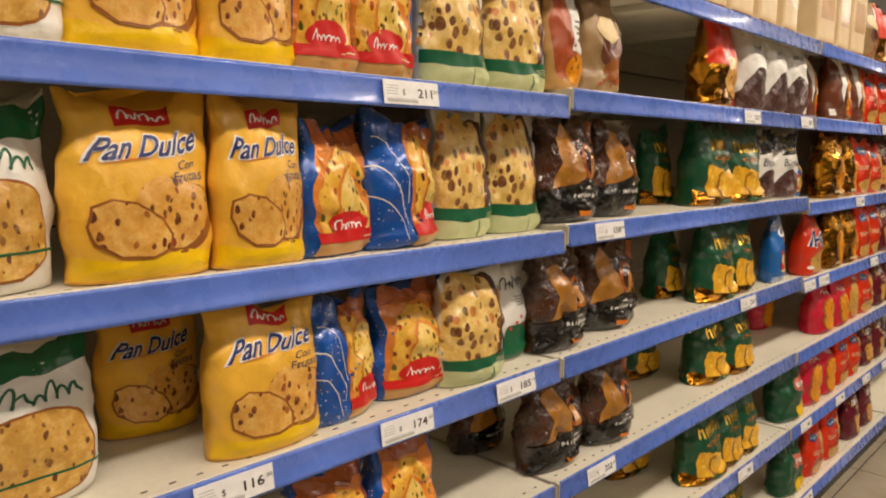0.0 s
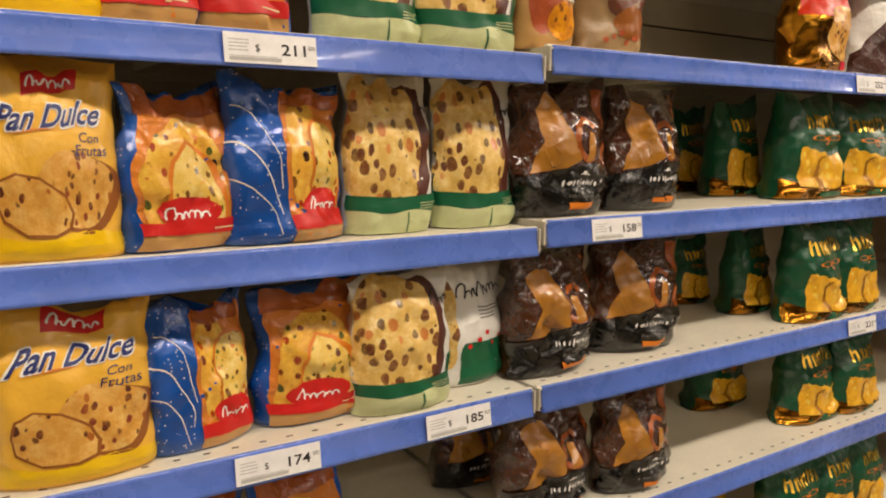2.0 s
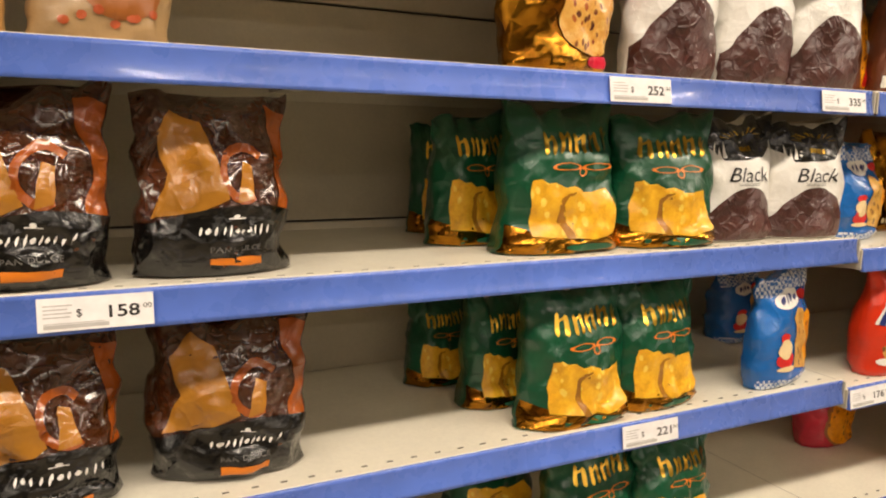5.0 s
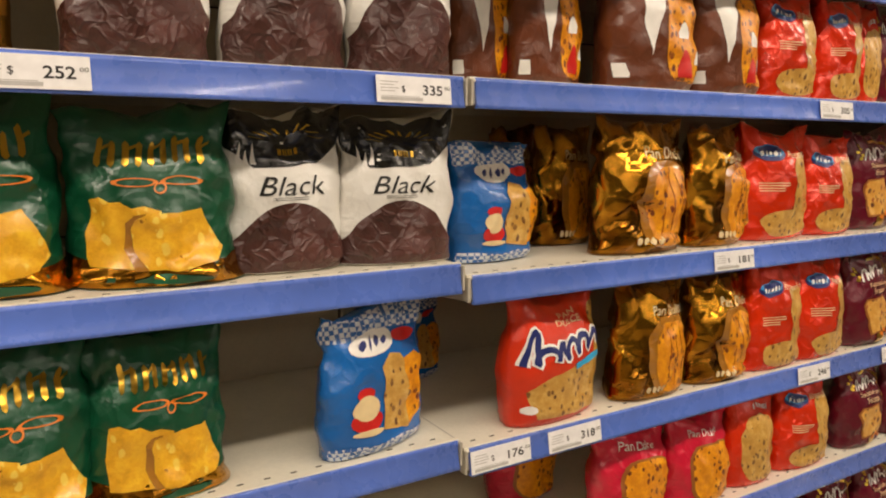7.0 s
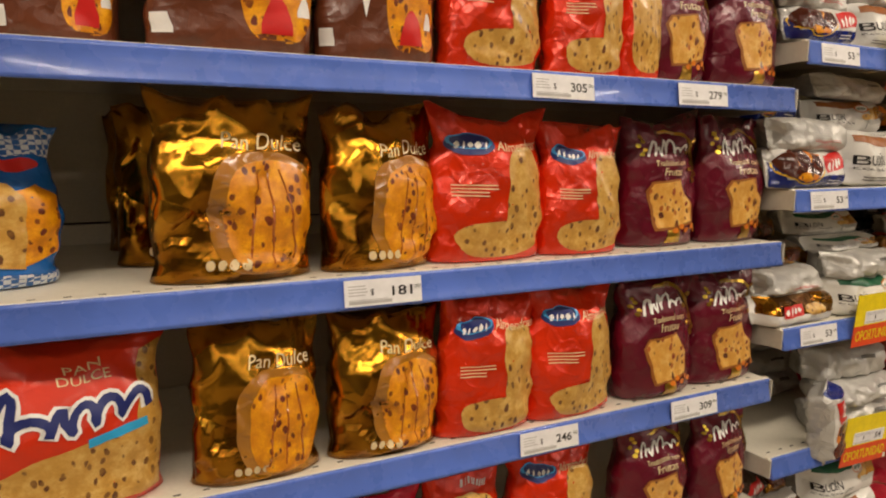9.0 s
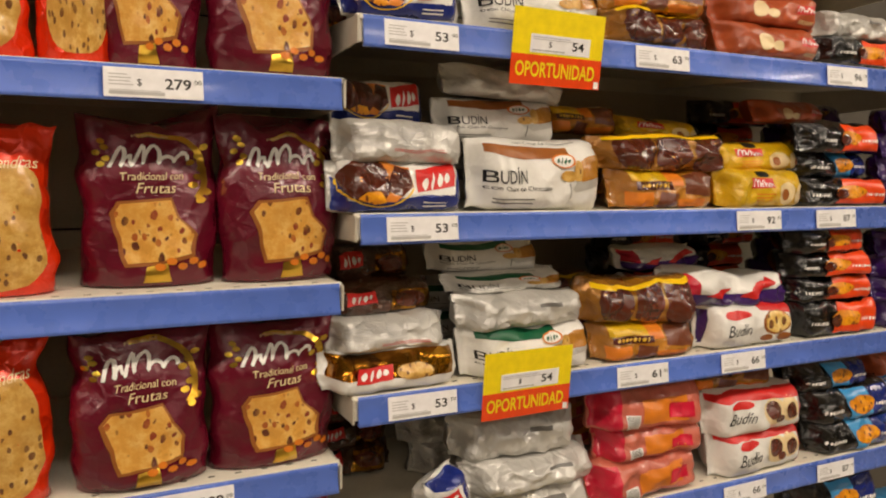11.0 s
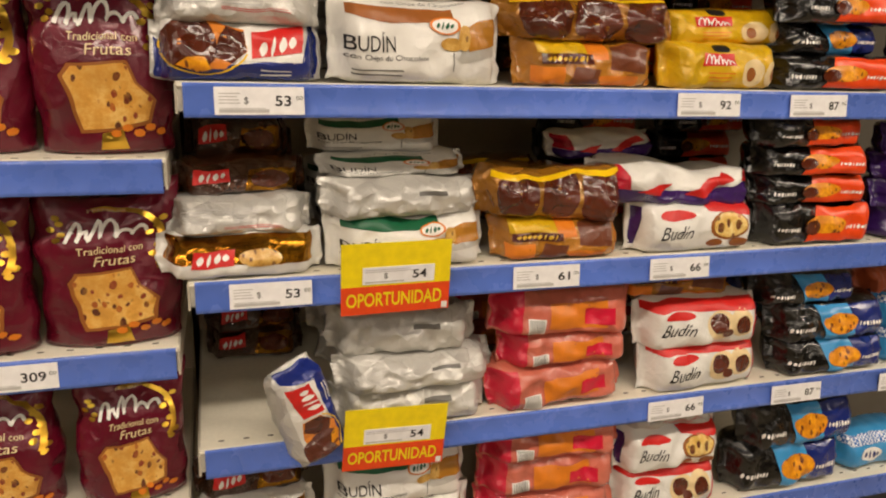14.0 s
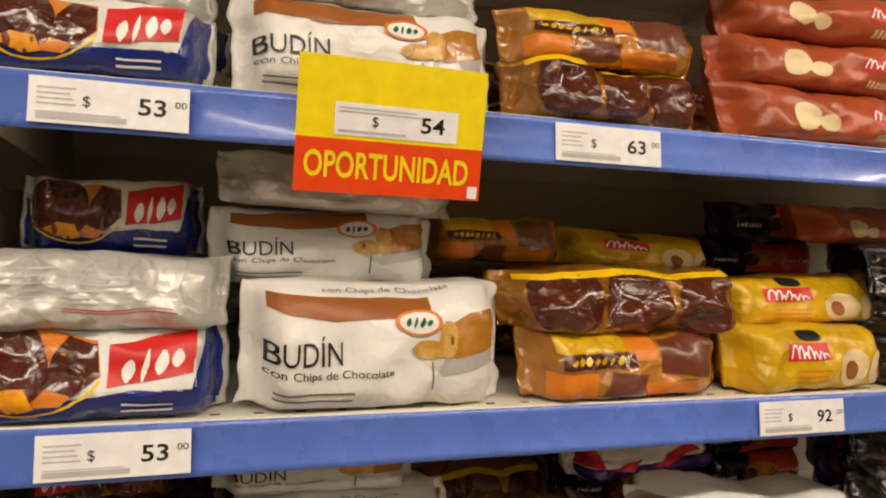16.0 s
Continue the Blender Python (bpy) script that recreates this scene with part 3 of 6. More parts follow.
def side_bag():
    return [
        ("bread_window", poly_bm([(-0.18, 0.03), (0.93, 0.03), (0.95, 0.93), (-0.2, 0.93), (-0.26, 0.5)]), "orange", 1),
        ("bread_picture", poly_bm(oval(0.14, 0.54, 0.32, 0.34, 24, 0, 3.0)), "mixed", 2),
        ("slice_edge", poly_bm(oval(0.54, 0.48, 0.37, 0.3, 24, 0.06, 3.4)), "oink", 3),
        ("slice_picture", poly_bm(oval(0.53, 0.475, 0.32, 0.28, 24, 0.06, 3.4)), "pale", 4),
        ("foot_band", poly_bm(rect(-0.18, 0.93, 0.01, 0.09)), "tan", 2),
        ("red_band", poly_bm(wavy(-0.2, 0.93, 0.09, 0.18, 0.01, 3)), "rink", 4),
        ("red_medallion", poly_bm(oval(0.42, 0.24, 0.38, 0.1, 22)), "rink", 5),
        ("brand_mark", poly_bm(*scrawl(0.42, 0.24, 0.5, 0.075, 5, 0.30, 0.0, 8)), "wink", 6),
        ("silver_swirl", poly_bm(*hoop(-0.95, 0.1, 0.62, 0.52, 0.022, 40)[1:11]), "wink", 1),
        ("second_swirl", poly_bm(*hoop(-1.05, 0.34, 0.75, 0.5, 0.016, 40)[0:9]), "wink", 1),
        ("third_swirl", poly_bm(*hoop(-0.98, -0.08, 0.6, 0.48, 0.02, 40)[2:10]), "wink", 1),
        ("top_gather", poly_bm(wavy(-0.18, 0.9, 0.86, 0.98, 0.02, 5)), "rust", 3),
    ]


design("clearb", "sweet bread bag turned to show its starry blue side", BAG, (0.125, 0.18, 0.08), "star", side_bag, crease=0.006, facets=0.11)
design("slice", "white and green bag with a large raisin slice picture", BAG, (0.13, 0.2, 0.085), "white", lambda: [
    ("crust_picture", poly_bm(oval(0.0, 0.56, 0.8, 0.43, 30, 0.0, 2.6)), "darkcrust", 1),
    ("slice_picture", poly_bm(oval(-0.3, 0.57, 0.84, 0.43, 30, 0.0, 2.6)), "raisin", 2),
    ("green_band", poly_bm([(-0.98, 0.13), (0.98, 0.13), (0.98, 0.36), (0.84, 0.34), (0.78, 0.24), (0.0, 0.225), (-0.98, 0.24)]), "gink", 3),
    ("foot_band", poly_bm(wavy(-0.98, 0.98, 0.005, 0.135, 0.012, 5)), "palegreen", 4),
    ("foot_seam", poly_bm(rect(0.13, 0.16, 0.01, 0.13)), "gink", 5),
    ("script_mark", poly_bm(*scrawl(0.74, 0.79, 0.5, 0.12, 3, 0.20, 0.004, 2)), "dark", 3),
    ("small_print", poly_bm(*lines(0.4, 0.92, 0.15, 0.2, 3)), "palegreen", 4),
], crease=0.005, facets=0.05)
design("script", "white bag with dark script and green trees printed low", BAG, (0.13, 0.19, 0.08), "white", lambda: [
    ("slice_picture", poly_bm(oval(-0.9, 0.5, 0.2, 0.35, 20)), "raisin", 1),
    ("trees_picture", poly_bm(wavy(-0.7, 0.95, 0.02, 0.3, 0.06, 9, 1, True)), "gink", 1),
    ("ornaments", poly_bm(*[oval(-0.45 + 0.22 * i, 0.33 + 0.05 * (i % 3), 0.06, 0.02, 10) for i in range(6)]), "rink", 2),
    ("script_mark", poly_bm(*scrawl(0.05, 0.78, 1.5, 0.13, 8, 0.24, 0.006, 12)), "dark", 2),
    ("small_print", poly_bm(*lines(-0.2, 0.5, 0.55, 0.66, 4)), "grey", 2),
], crease=0.0047)
design("dark", "glossy brown and black bag of sweet bread", BAG, (0.155, 0.185, 0.09), "brown", lambda: [
    ("bread_picture", poly_bm([(-0.82, 0.32), (-0.2, 0.36), (0.1, 0.42), (-0.02, 0.62), (-0.2, 0.84), (-0.5, 0.9), (-0.78, 0.78), (-0.6, 0.55)]), "toffee", 1),
    ("crumb_picture", poly_bm([(-0.52, 0.36), (-0.24, 0.4), (-0.22, 0.6), (-0.34, 0.82), (-0.5, 0.8), (-0.42, 0.58)]), "amber", 2),
    ("swirl_picture", poly_bm(*hoop(0.3, 0.56, 0.3, 0.17, 0.3, 18)[2:15]), "rust", 1),
    ("cut_picture", poly_bm([(0.2, 0.4), (0.42, 0.42), (0.4, 0.6), (0.28, 0.62), (0.24, 0.5)]), "amber", 2),
    ("rust_panel", poly_bm([(0.74, 0.3), (0.97, 0.3), (0.97, 0.9), (0.66, 0.95), (0.8, 0.6)]), "rust", 1),
    ("black_panel", poly_bm(wavy(-0.99, 0.99, 0.01, 0.34, 0.05, 2.2, 0.9)), "black", 3),
    ("brand_mark", poly_bm(*glyphs(0.2, 0.25, 0.95, 0.05, "nsnntsnsntn")), "wink", 4),
    ("lettering", letters("PAN DULCE", 0.2, 0.155, 0.66, 0.03), "grey", 4),
    ("orange_bar", poly_bm(rect(-0.15, 0.55, 0.065, 0.105)), "oink", 4),
    ("crown_mark", poly_bm(rect(0.1, 0.3, 0.312, 0.318), oval(0.2, 0.328, 0.04, 0.012, 8)), "wink", 4),
], crease=0.0068, facets=0.19)
design("green", "dark green and gold bag of sweet bread", BAG, (0.165, 0.2, 0.095), "green", lambda: [
    ("gold_foot", poly_bm(wavy(-0.99, 0.99, 0.005, 0.17, 0.03, 5, 1)), "gold", 1),
    ("cake_picture", poly_bm([(-0.72, 0.12), (0.1, 0.1), (0.12, 0.42), (-0.06, 0.45), (-0.2, 0.44), (-0.34, 0.475), (-0.46, 0.47), (-0.58, 0.5), (-0.7, 0.49), (-0.76, 0.3)]), "plain", 2),
    ("cake_shadow", poly_bm([(-0.3, 0.36), (-0.18, 0.4), (-0.05, 0.41), (0.02, 0.1), (-0.2, 0.1), (-0.34, 0.22)]), "toffee", 3),
    ("front_cake_picture", poly_bm([(-0.24, 0.33), (-0.16, 0.385), (0.0, 0.41), (0.3, 0.405), (0.58, 0.43), (0.66, 0.34), (0.8, 0.2), (0.66, 0.13), (0.3, 0.09), (-0.06, 0.1), (-0.2, 0.19)]), "plain", 4),
    ("brand_mark", poly_bm(*gothic(0.05, 0.735, 1.35, 0.15, 9, 0.002)), "goldink", 2),
    ("flourish", poly_bm(*hoop(-0.16, 0.58, 0.27, 0.026, 0.22, 16, 0.05), *hoop(0.4, 0.58, 0.27, 0.026, 0.22, 16, -0.05), *hoop(0.13, 0.545, 0.08, 0.032, 0.3, 12)), "oink", 2),
    ("small_seal", poly_bm(oval(0.2, 0.045, 0.4, 0.026, 16)), "gink", 3),
], crease=0.0057, facets=0.09, skirt=0.12)
design("black", "black and white bag of chocolate sweet bread", BAG, (0.14, 0.2, 0.085), "white", lambda: [
    ("black_top", poly_bm([(-0.98, 0.8), (-0.55, 0.64), (0.5, 0.66), (0.98, 0.78), (0.98, 0.995), (-0.98, 0.995)]), "black", 1),
    ("gold_rays", poly_bm(*[[(0.0 + 0.42 * math.sin(a), 0.8 + 0.07 * math.cos(a)), (0.06 + 0.42 * math.sin(a), 0.8 + 0.07 * math.cos(a)), (0.05 + 0.66 * math.sin(a), 0.8 + 0.11 * math.cos(a)), (0.66 * math.sin(a), 0.8 + 0.11 * math.cos(a))] for a in [-1.3 + 0.325 * i for i in range(9)]]), "goldink", 2),
    ("gold_mark", poly_bm(*strokes(0.02, 0.74, 0.4, 0.04, 4, 9, 0.0)), "goldink", 2),
    ("fringe", poly_bm(*[[(-0.98 + 0.1 * i, 0.66), (-0.9 + 0.1 * i, 0.66), (-0.94 + 0.1 * i, 0.8 - 0.05 * (i % 2))] for i in range(5)]), "wink", 2),
    ("lettering", letters("Black", 0.08, 0.53, 1.05, 0.115, 1.0), "dark", 2),
    ("chocolate_picture", poly_bm(arch(-0.99, 0.99, 0.01, 0.43, 14, 0.5)), "mound", 2),
    ("small_print", poly_bm(*lines(-0.3, 0.5, 0.445, 0.47, 2)), "grey", 2),
], crease=0.0047)
design("choc", "white bag with a large chocolate bread picture", BAG, (0.145, 0.235, 0.095), "white", lambda: [
    ("chocolate_picture", poly_bm(arch(-0.99, 0.99, 0.005, 0.5, 16, 0.45)), "mound", 1),
    ("brand_mark", poly_bm(*strokes(0, 0.72, 0.7, 0.05, 6, 5)), "grey", 1),
    ("fringe", poly_bm(*[[(-0.9 + 0.18 * i, 0.86), (-0.78 + 0.18 * i, 0.86), (-0.84 + 0.18 * i, 0.97)] for i in range(10)]), "silver", 1),
], crease=0.0051)
design("checkblue", "blue bag with gingham top and loaf picture", BAG, (0.13, 0.19, 0.08), "blue", lambda: [
    ("gingham_top", poly_bm(wavy(-0.98, 0.98, 0.82, 0.985, 0.012, 7)), "gingham", 1),
    ("gingham_foot", poly_bm(wavy(-0.98, 0.98, 0.005, 0.08, 0.01, 6)), "gingham", 1),
    ("name_oval", poly_bm(oval(-0.2, 0.755, 0.46, 0.085, 22)), "wink", 2),
    ("name_mark", poly_bm(*glyphs(-0.2, 0.755, 0.6, 0.075, "wtws")), "navy", 3),
    ("red_oval", poly_bm(oval(0.52, 0.76, 0.28, 0.045, 16)), "rink", 2),
    ("loaf_side_picture", poly_bm([(0.42, 0.13), (0.88, 0.2), (0.92, 0.56), (0.7, 0.63), (0.4, 0.6)]), "loaf", 2),
    ("loaf_picture", poly_bm([(-0.14, 0.16), (0.44, 0.12), (0.46, 0.56), (0.34, 0.64), (0.1, 0.66), (-0.08, 0.58)]), "chip", 3),
    ("figure_coat", poly_bm(oval(-0.42, 0.25, 0.26, 0.075, 14), oval(-0.42, 0.43, 0.16, 0.045, 12)), "rink", 3),
    ("figure_beard", poly_bm(oval(-0.42, 0.335, 0.22, 0.085, 14), oval(-0.42, 0.17, 0.26, 0.022, 12)), "creamy", 4),
], crease=0.005, facets=0.08)
design("bluered", "red sweet bread bag with white and blue lettering", BAG, (0.155, 0.185, 0.085), "canred", lambda: [
    ("bread_picture", poly_bm([(-0.7, 0.06), (0.95, 0.04), (0.97, 0.95), (0.72, 0.9), (0.62, 0.5), (-0.5, 0.38), (-0.85, 0.28)]), "chip", 1),
    ("name_patch", poly_bm(*scrawl(-0.02, 0.61, 1.6, 0.24, 6, 0.8, 0.012, 21)), "wink", 2),
    ("name_mark", poly_bm(*scrawl(-0.02, 0.61, 1.6, 0.24, 6, 0.42, 0.012, 21)), "navy", 3),
    ("lettering", letters("PAN", 0.1, 0.87, 0.4, 0.055), "creamy", 2),
    ("lower_lettering", letters("DULCE", 0.1, 0.8, 0.56, 0.055), "creamy", 2),
    ("cyan_bar", poly_bm([(0.05, 0.41), (0.72, 0.46), (0.72, 0.51), (0.05, 0.46)]), "cyan", 3),
    ("small_seal", poly_bm(oval(-0.8, 0.14, 0.12, 0.035, 12)), "wink", 2),
], crease=0.0035)
design("gold", "crumpled gold foil bag of sweet bread", BAG, (0.155, 0.2, 0.09), "gold", lambda: [
    ("bread_picture", poly_bm(oval(0.26, 0.37, 0.68, 0.33, 26, 0, 2.8)), "amber", 1),
    ("slice_picture", poly_bm(oval(0.34, 0.35, 0.57, 0.3, 22, 0, 2.8)), "loaf", 2),
    ("wedge_print", poly_bm(*[[(0.34 + d, 0.1), (0.365 + d, 0.1), (0.36 + d * 0.8, 0.36), (0.345 + d * 0.5, 0.6), (0.325 + d * 0.5, 0.6), (0.335 + d * 0.8, 0.36)] for d in (-0.3, -0.02, 0.28)]), "rust", 3),
    ("lettering", letters("Pan Dulce", 0.3, 0.75, 1.0, 0.085, 0.4), "creamy", 2),
    ("foot_seal", poly_bm(*[oval(-0.42 + 0.14 * i, 0.1, 0.055, 0.028, 10) for i in range(4)]), "creamy", 2),
], crease=0.0036, facets=0.2)
design("glossred", "glossy red bag with a loaf picture", BAG, (0.135, 0.19, 0.08), "red", lambda: [
    ("loaf_picture", poly_bm(oval(0.5, 0.42, 0.38, 0.34, 22, 0, 3.6)), "chip", 1),
    ("slice_picture", poly_bm(oval(0.02, 0.15, 0.72, 0.12, 22, 0.12, 2.6)), "chip", 2),
    ("brand_oval", poly_bm(oval(-0.45, 0.77, 0.42, 0.075, 22)), "navy", 2),
    ("brand_ring", poly_bm(*hoop(-0.45, 0.79, 0.4, 0.055, 0.14, 18)), "sky", 3),
    ("brand_mark", poly_bm(*glyphs(-0.45, 0.765, 0.6, 0.055, "wnswn")), "wink", 3),
    ("lettering", letters("Almendras", 0.44, 0.77, 0.86, 0.07, 0.6), "creamy", 2),
    ("small_print", poly_bm(*lines(-0.7, -0.05, 0.43, 0.52, 4)), "creamy", 2),
], crease=0.0049, facets=0.056)
design("maroonbag", "maroon bag with gold print and a cake slice", BAG, (0.135, 0.19, 0.08), "maroon", lambda: [
    ("gold_wreath", poly_bm(*[r for k, r in enumerate(hoop(0.05, 0.66, 0.82, 0.27, 0.12, 30)) if k < 9 or k > 26]), "goldink", 1),
    ("gold_sprig", poly_bm(*[oval(0.72 + 0.1 * math.sin(i * 2.1), 0.5 + 0.045 * i, 0.07, 0.02, 8, 0.6 * (i % 3)) for i in range(8)], *[oval(-0.72 + 0.08 * math.sin(i * 2.3), 0.72 + 0.035 * i, 0.06, 0.018, 8, 0.5 * (i % 3)) for i in range(5)]), "goldink", 2),
    ("brand_mark", poly_bm(*scrawl(0.02, 0.76, 1.15, 0.12, 6, 0.38, 0.006, 44)), "wink", 2),
    ("small_lettering", letters("Tradicional con", 0.03, 0.645, 0.95, 0.045, 0.4), "creamy", 2),
    ("upper_lettering", letters("PREMIUM", 0.0, 0.9, 0.5, 0.02), "creamy", 2),
    ("lower_lettering", letters("Frutas", 0.08, 0.575, 0.6, 0.06, 0.6), "creamy", 2),
    ("slice_edge", poly_bm([(-0.62, 0.43), (-0.5, 0.5), (0.3, 0.52), (0.42, 0.4), (0.66, 0.3), (0.6, 0.17), (0.1, 0.13), (-0.42, 0.12), (-0.5, 0.28)]), "crust", 1),
    ("slice_picture", poly_bm([(-0.56, 0.43), (-0.46, 0.485), (0.28, 0.505), (0.38, 0.4), (0.6, 0.3), (0.55, 0.19), (0.1, 0.15), (-0.37, 0.14), (-0.44, 0.29)]), "fruit", 2),
    ("nuts_picture", poly_bm(*[oval(0.1 + 0.16 * i, 0.12 + 0.03 * (i % 2), 0.08, 0.022, 8) for i in range(5)]), "oink", 3),
    ("gold_base", poly_bm([(-0.15, 0.03), (0.25, 0.03), (0.2, 0.14), (-0.1, 0.12)]), "goldink", 2),
], crease=0.0042, facets=0.05)
design("redgold", "red and gold bag of fruit sweet bread", BAG, (0.16, 0.225, 0.095), "gold", lambda: [
    ("red_top", poly_bm(wavy(-0.98, 0.98, 0.45, 0.97, 0.02, 4)), "canred", 1),
    ("cake_picture", poly_bm(oval(0.25, 0.33, 0.62, 0.22, 20, -0.3, 2.6)), "fruit", 2),
    ("small_seal", poly_bm(oval(0.5, 0.07, 0.36, 0.035, 14)), "magenta", 2),
], crease=0.0054, facets=0.084)
design("brown", "brown bag with white corner and cake-house picture", BAG, (0.15, 0.215, 0.09), "cocoa", lambda: [
    ("white_corner", poly_bm([(-0.78, 0.98), (0.15, 0.98), (-0.36, 0.24)]), "wink", 1),
    ("house_picture", poly_bm(oval(0.42, 0.42, 0.46, 0.36, 22, 0, 3.4)), "loaf", 1),
    ("door_print", poly_bm(arch(0.2, 0.58, 0.1, 0.3, 10)), "rink", 2),
    ("window_print", poly_bm(arch(0.26, 0.52, 0.38, 0.5, 8)), "wink", 2),
    ("second_window_print", poly_bm(arch(0.64, 0.82, 0.2, 0.3, 8)), "wink", 2),
    ("code_print", poly_bm(rect(-0.95, -0.8, 0.08, 0.18)), "wink", 2),
    ("foot_band", poly_bm(wavy(-0.98, 0.98, 0.01, 0.08, 0.02, 6)), "cocoa", 1),
], crease=0.0047)
design("tan", "beige kraft-look bag with cake pictures", BAG, (0.12, 0.195, 0.08), "kraft", lambda: [
    ("cake_picture", poly_bm(oval(0.1, 0.45, 0.7, 0.2, 20, 0.2)), "cocoa", 1),
    ("cream_picture", poly_bm(oval(-0.1, 0.62, 0.6, 0.13, 18, 0.3)), "creamy", 2),
    ("lower_picture", poly_bm(oval(0.2, 0.24, 0.5, 0.12, 18)), "crust", 2),
    ("white_corner", poly_bm([(0.6, 0.6), (0.97, 0.62), (0.97, 0.92), (0.66, 0.9)]), "white", 3),
    ("crumbs_picture", poly_bm(*[oval(-0.6 + 0.24 * i, 0.1 + 0.03 * (i % 3), 0.08, 0.022, 8, 0.5 * i) for i in range(6)]), "terra", 3),
], crease=0.006, facets=0.12)
design("tanlabel", "orange-brown cake bag with a white label", BAG, (0.1, 0.19, 0.07), "tan", lambda: [
    ("cake_picture", poly_bm(oval(-0.35, 0.5, 0.55, 0.4, 20, 0.1, 2.6)), "terra", 1),
    ("white_label", poly_bm([(-0.05, 0.36), (0.95, 0.34), (0.95, 0.9), (0.1, 0.88)]), "white", 2),
    ("lower_picture", poly_bm(oval(0.3, 0.2, 0.55, 0.14, 18)), "loaf", 2),
    ("small_print", poly_bm(*lines(0.2, 0.85, 0.45, 0.7, 4)), "grey", 3),
], crease=0.005, facets=0.08)
design("white", "white bag with green script and a bread slice", BAG, (0.15, 0.195, 0.09), "white", lambda: [
    ("green_top", poly_bm(wavy(-0.98, 0.98, 0.8, 0.97, 0.02, 3)), "leaf", 1),
    ("script_mark", poly_bm(*scrawl(0.1, 0.7, 1.2, 0.12, 6, 0.28, 0.0, 52)), "gink", 1),
    ("slice_edge", poly_bm(oval(-0.05, 0.33, 0.8, 0.27, 24, 0, 2.8)), "crust", 1),
    ("slice_picture", poly_bm(oval(-0.05, 0.33, 0.76, 0.255, 24, 0, 2.8)), "chip", 2),
    ("green_line", poly_bm(rect(-0.98, 0.98, 0.2, 0.215)), "gink", 3),
], crease=0.0047)
design("magenta", "magenta bag of sweet bread with slice picture", BAG, (0.15, 0.18, 0.09), "magenta", lambda: [
    ("slice_edge", poly_bm(oval(0.12, 0.37, 0.74, 0.34, 24, 0, 2.8)), "crust", 1),
    ("slice_picture", poly_bm(oval(0.14, 0.37, 0.68, 0.32, 24, 0, 2.8)), "loaf", 2),
    ("lettering", letters("Pan Dulce", -0.05, 0.83, 0.95, 0.085, 0.4), "wink", 2),
], crease=0.0047)
design("mixedred", "red bag almost covered by a bread picture", BAG, (0.13, 0.18, 0.08), "red", lambda: [
    ("loaf_picture", poly_bm(oval(0.1, 0.42, 0.75, 0.36, 24, 0, 3.4)), "chip", 1),
    ("brand_mark", poly_bm(*strokes(0.2, 0.87, 0.7, 0.06, 6, 62)), "wink", 2),
], crease=0.0041)
design("greens", "green bag with pink patch and yellow foot", BAG, (0.16, 0.18, 0.09), "green", lambda: [
    ("pink_patch", poly_bm(oval(0.15, 0.62, 0.55, 0.13, 18)), "pink", 1),
    ("yellow_foot", poly_bm(wavy(-0.2, 0.95, 0.03, 0.28, 0.04, 5)), "yellow2", 1),
    ("brand_mark", poly_bm(*strokes(0.15, 0.62, 0.8, 0.07, 6, 63)), "wink", 2),
], crease=0.0068)
design("carton", "cream card box on the top shelf", "food box", (0.15, 0.24, 0.11), "cream", lambda: [
    ("front_print", poly_bm(rect(-0.7, 0.7, 0.35, 0.8)), "tan", 1),
    ("foot_line", poly_bm(rect(-0.9, 0.9, 0.04, 0.06)), "crust", 1),
], crease=0.0004, square=14, top=1.0)

LOAF = (0.225, 0.066, 0.09)
design("cakeblue", "blue and white packet of chocolate pudding cake", CAKE, LOAF, "silver", lambda: [
    ("blue_panel", poly_bm(wavy(-0.88, 0.92, 0.04, 0.3, 0.06, 3)), "navyfilm", 1),
    ("blue_end", poly_bm([(0.66, 0.2), (0.95, 0.1), (0.95, 0.95), (0.82, 0.95)]), "navyfilm", 1),
    ("lower_blue_end", poly_bm([(-0.96, 0.05), (-0.8, 0.08), (-0.87, 0.62), (-0.96, 0.7)]), "navyfilm", 2),
    ("white_panel", poly_bm([(-0.86, 0.38), (0.72, 0.34), (0.72, 0.96), (-0.86, 0.96)]), "white", 1),
    ("sponge_picture", poly_bm([(-0.8, 0.3), (-0.2, 0.22), (0.06, 0.5), (0.04, 0.86), (-0.3, 0.92), (-0.8, 0.8)]), "orange", 2),
    ("cake_picture", poly_bm(oval(-0.58, 0.6, 0.3, 0.36, 20, 0.1, 2.6)), "choco", 3),
    ("yellow_line", poly_bm(*hoop(-0.42, 0.56, 0.5, 0.42, 0.05, 26)[12:25]), "yellow2", 2),
    ("front_cake_picture", poly_bm([(-0.32, 0.4), (-0.12, 0.3), (0.05, 0.5), (0.04, 0.82), (-0.16, 0.88), (-0.26, 0.7)]), "choco", 3),
    ("biscuit_picture", poly_bm([(-0.74, 0.3), (-0.5, 0.2), (-0.36, 0.24), (-0.42, 0.4), (-0.6, 0.42)]), "loaf", 4),
    ("red_patch", poly_bm([(0.1, 0.38), (0.7, 0.5), (0.74, 0.94), (0.12, 0.82)]), "rink", 3),
    ("brand_mark", poly_bm(*glyphs(0.42, 0.6, 0.46, 0.28, "wtws", rise=0.035)), "wink", 4),
    ("small_print", poly_bm(*lines(0.2, 0.7, 0.14, 0.28, 2)), "wink", 3),
], crease=0.0042)
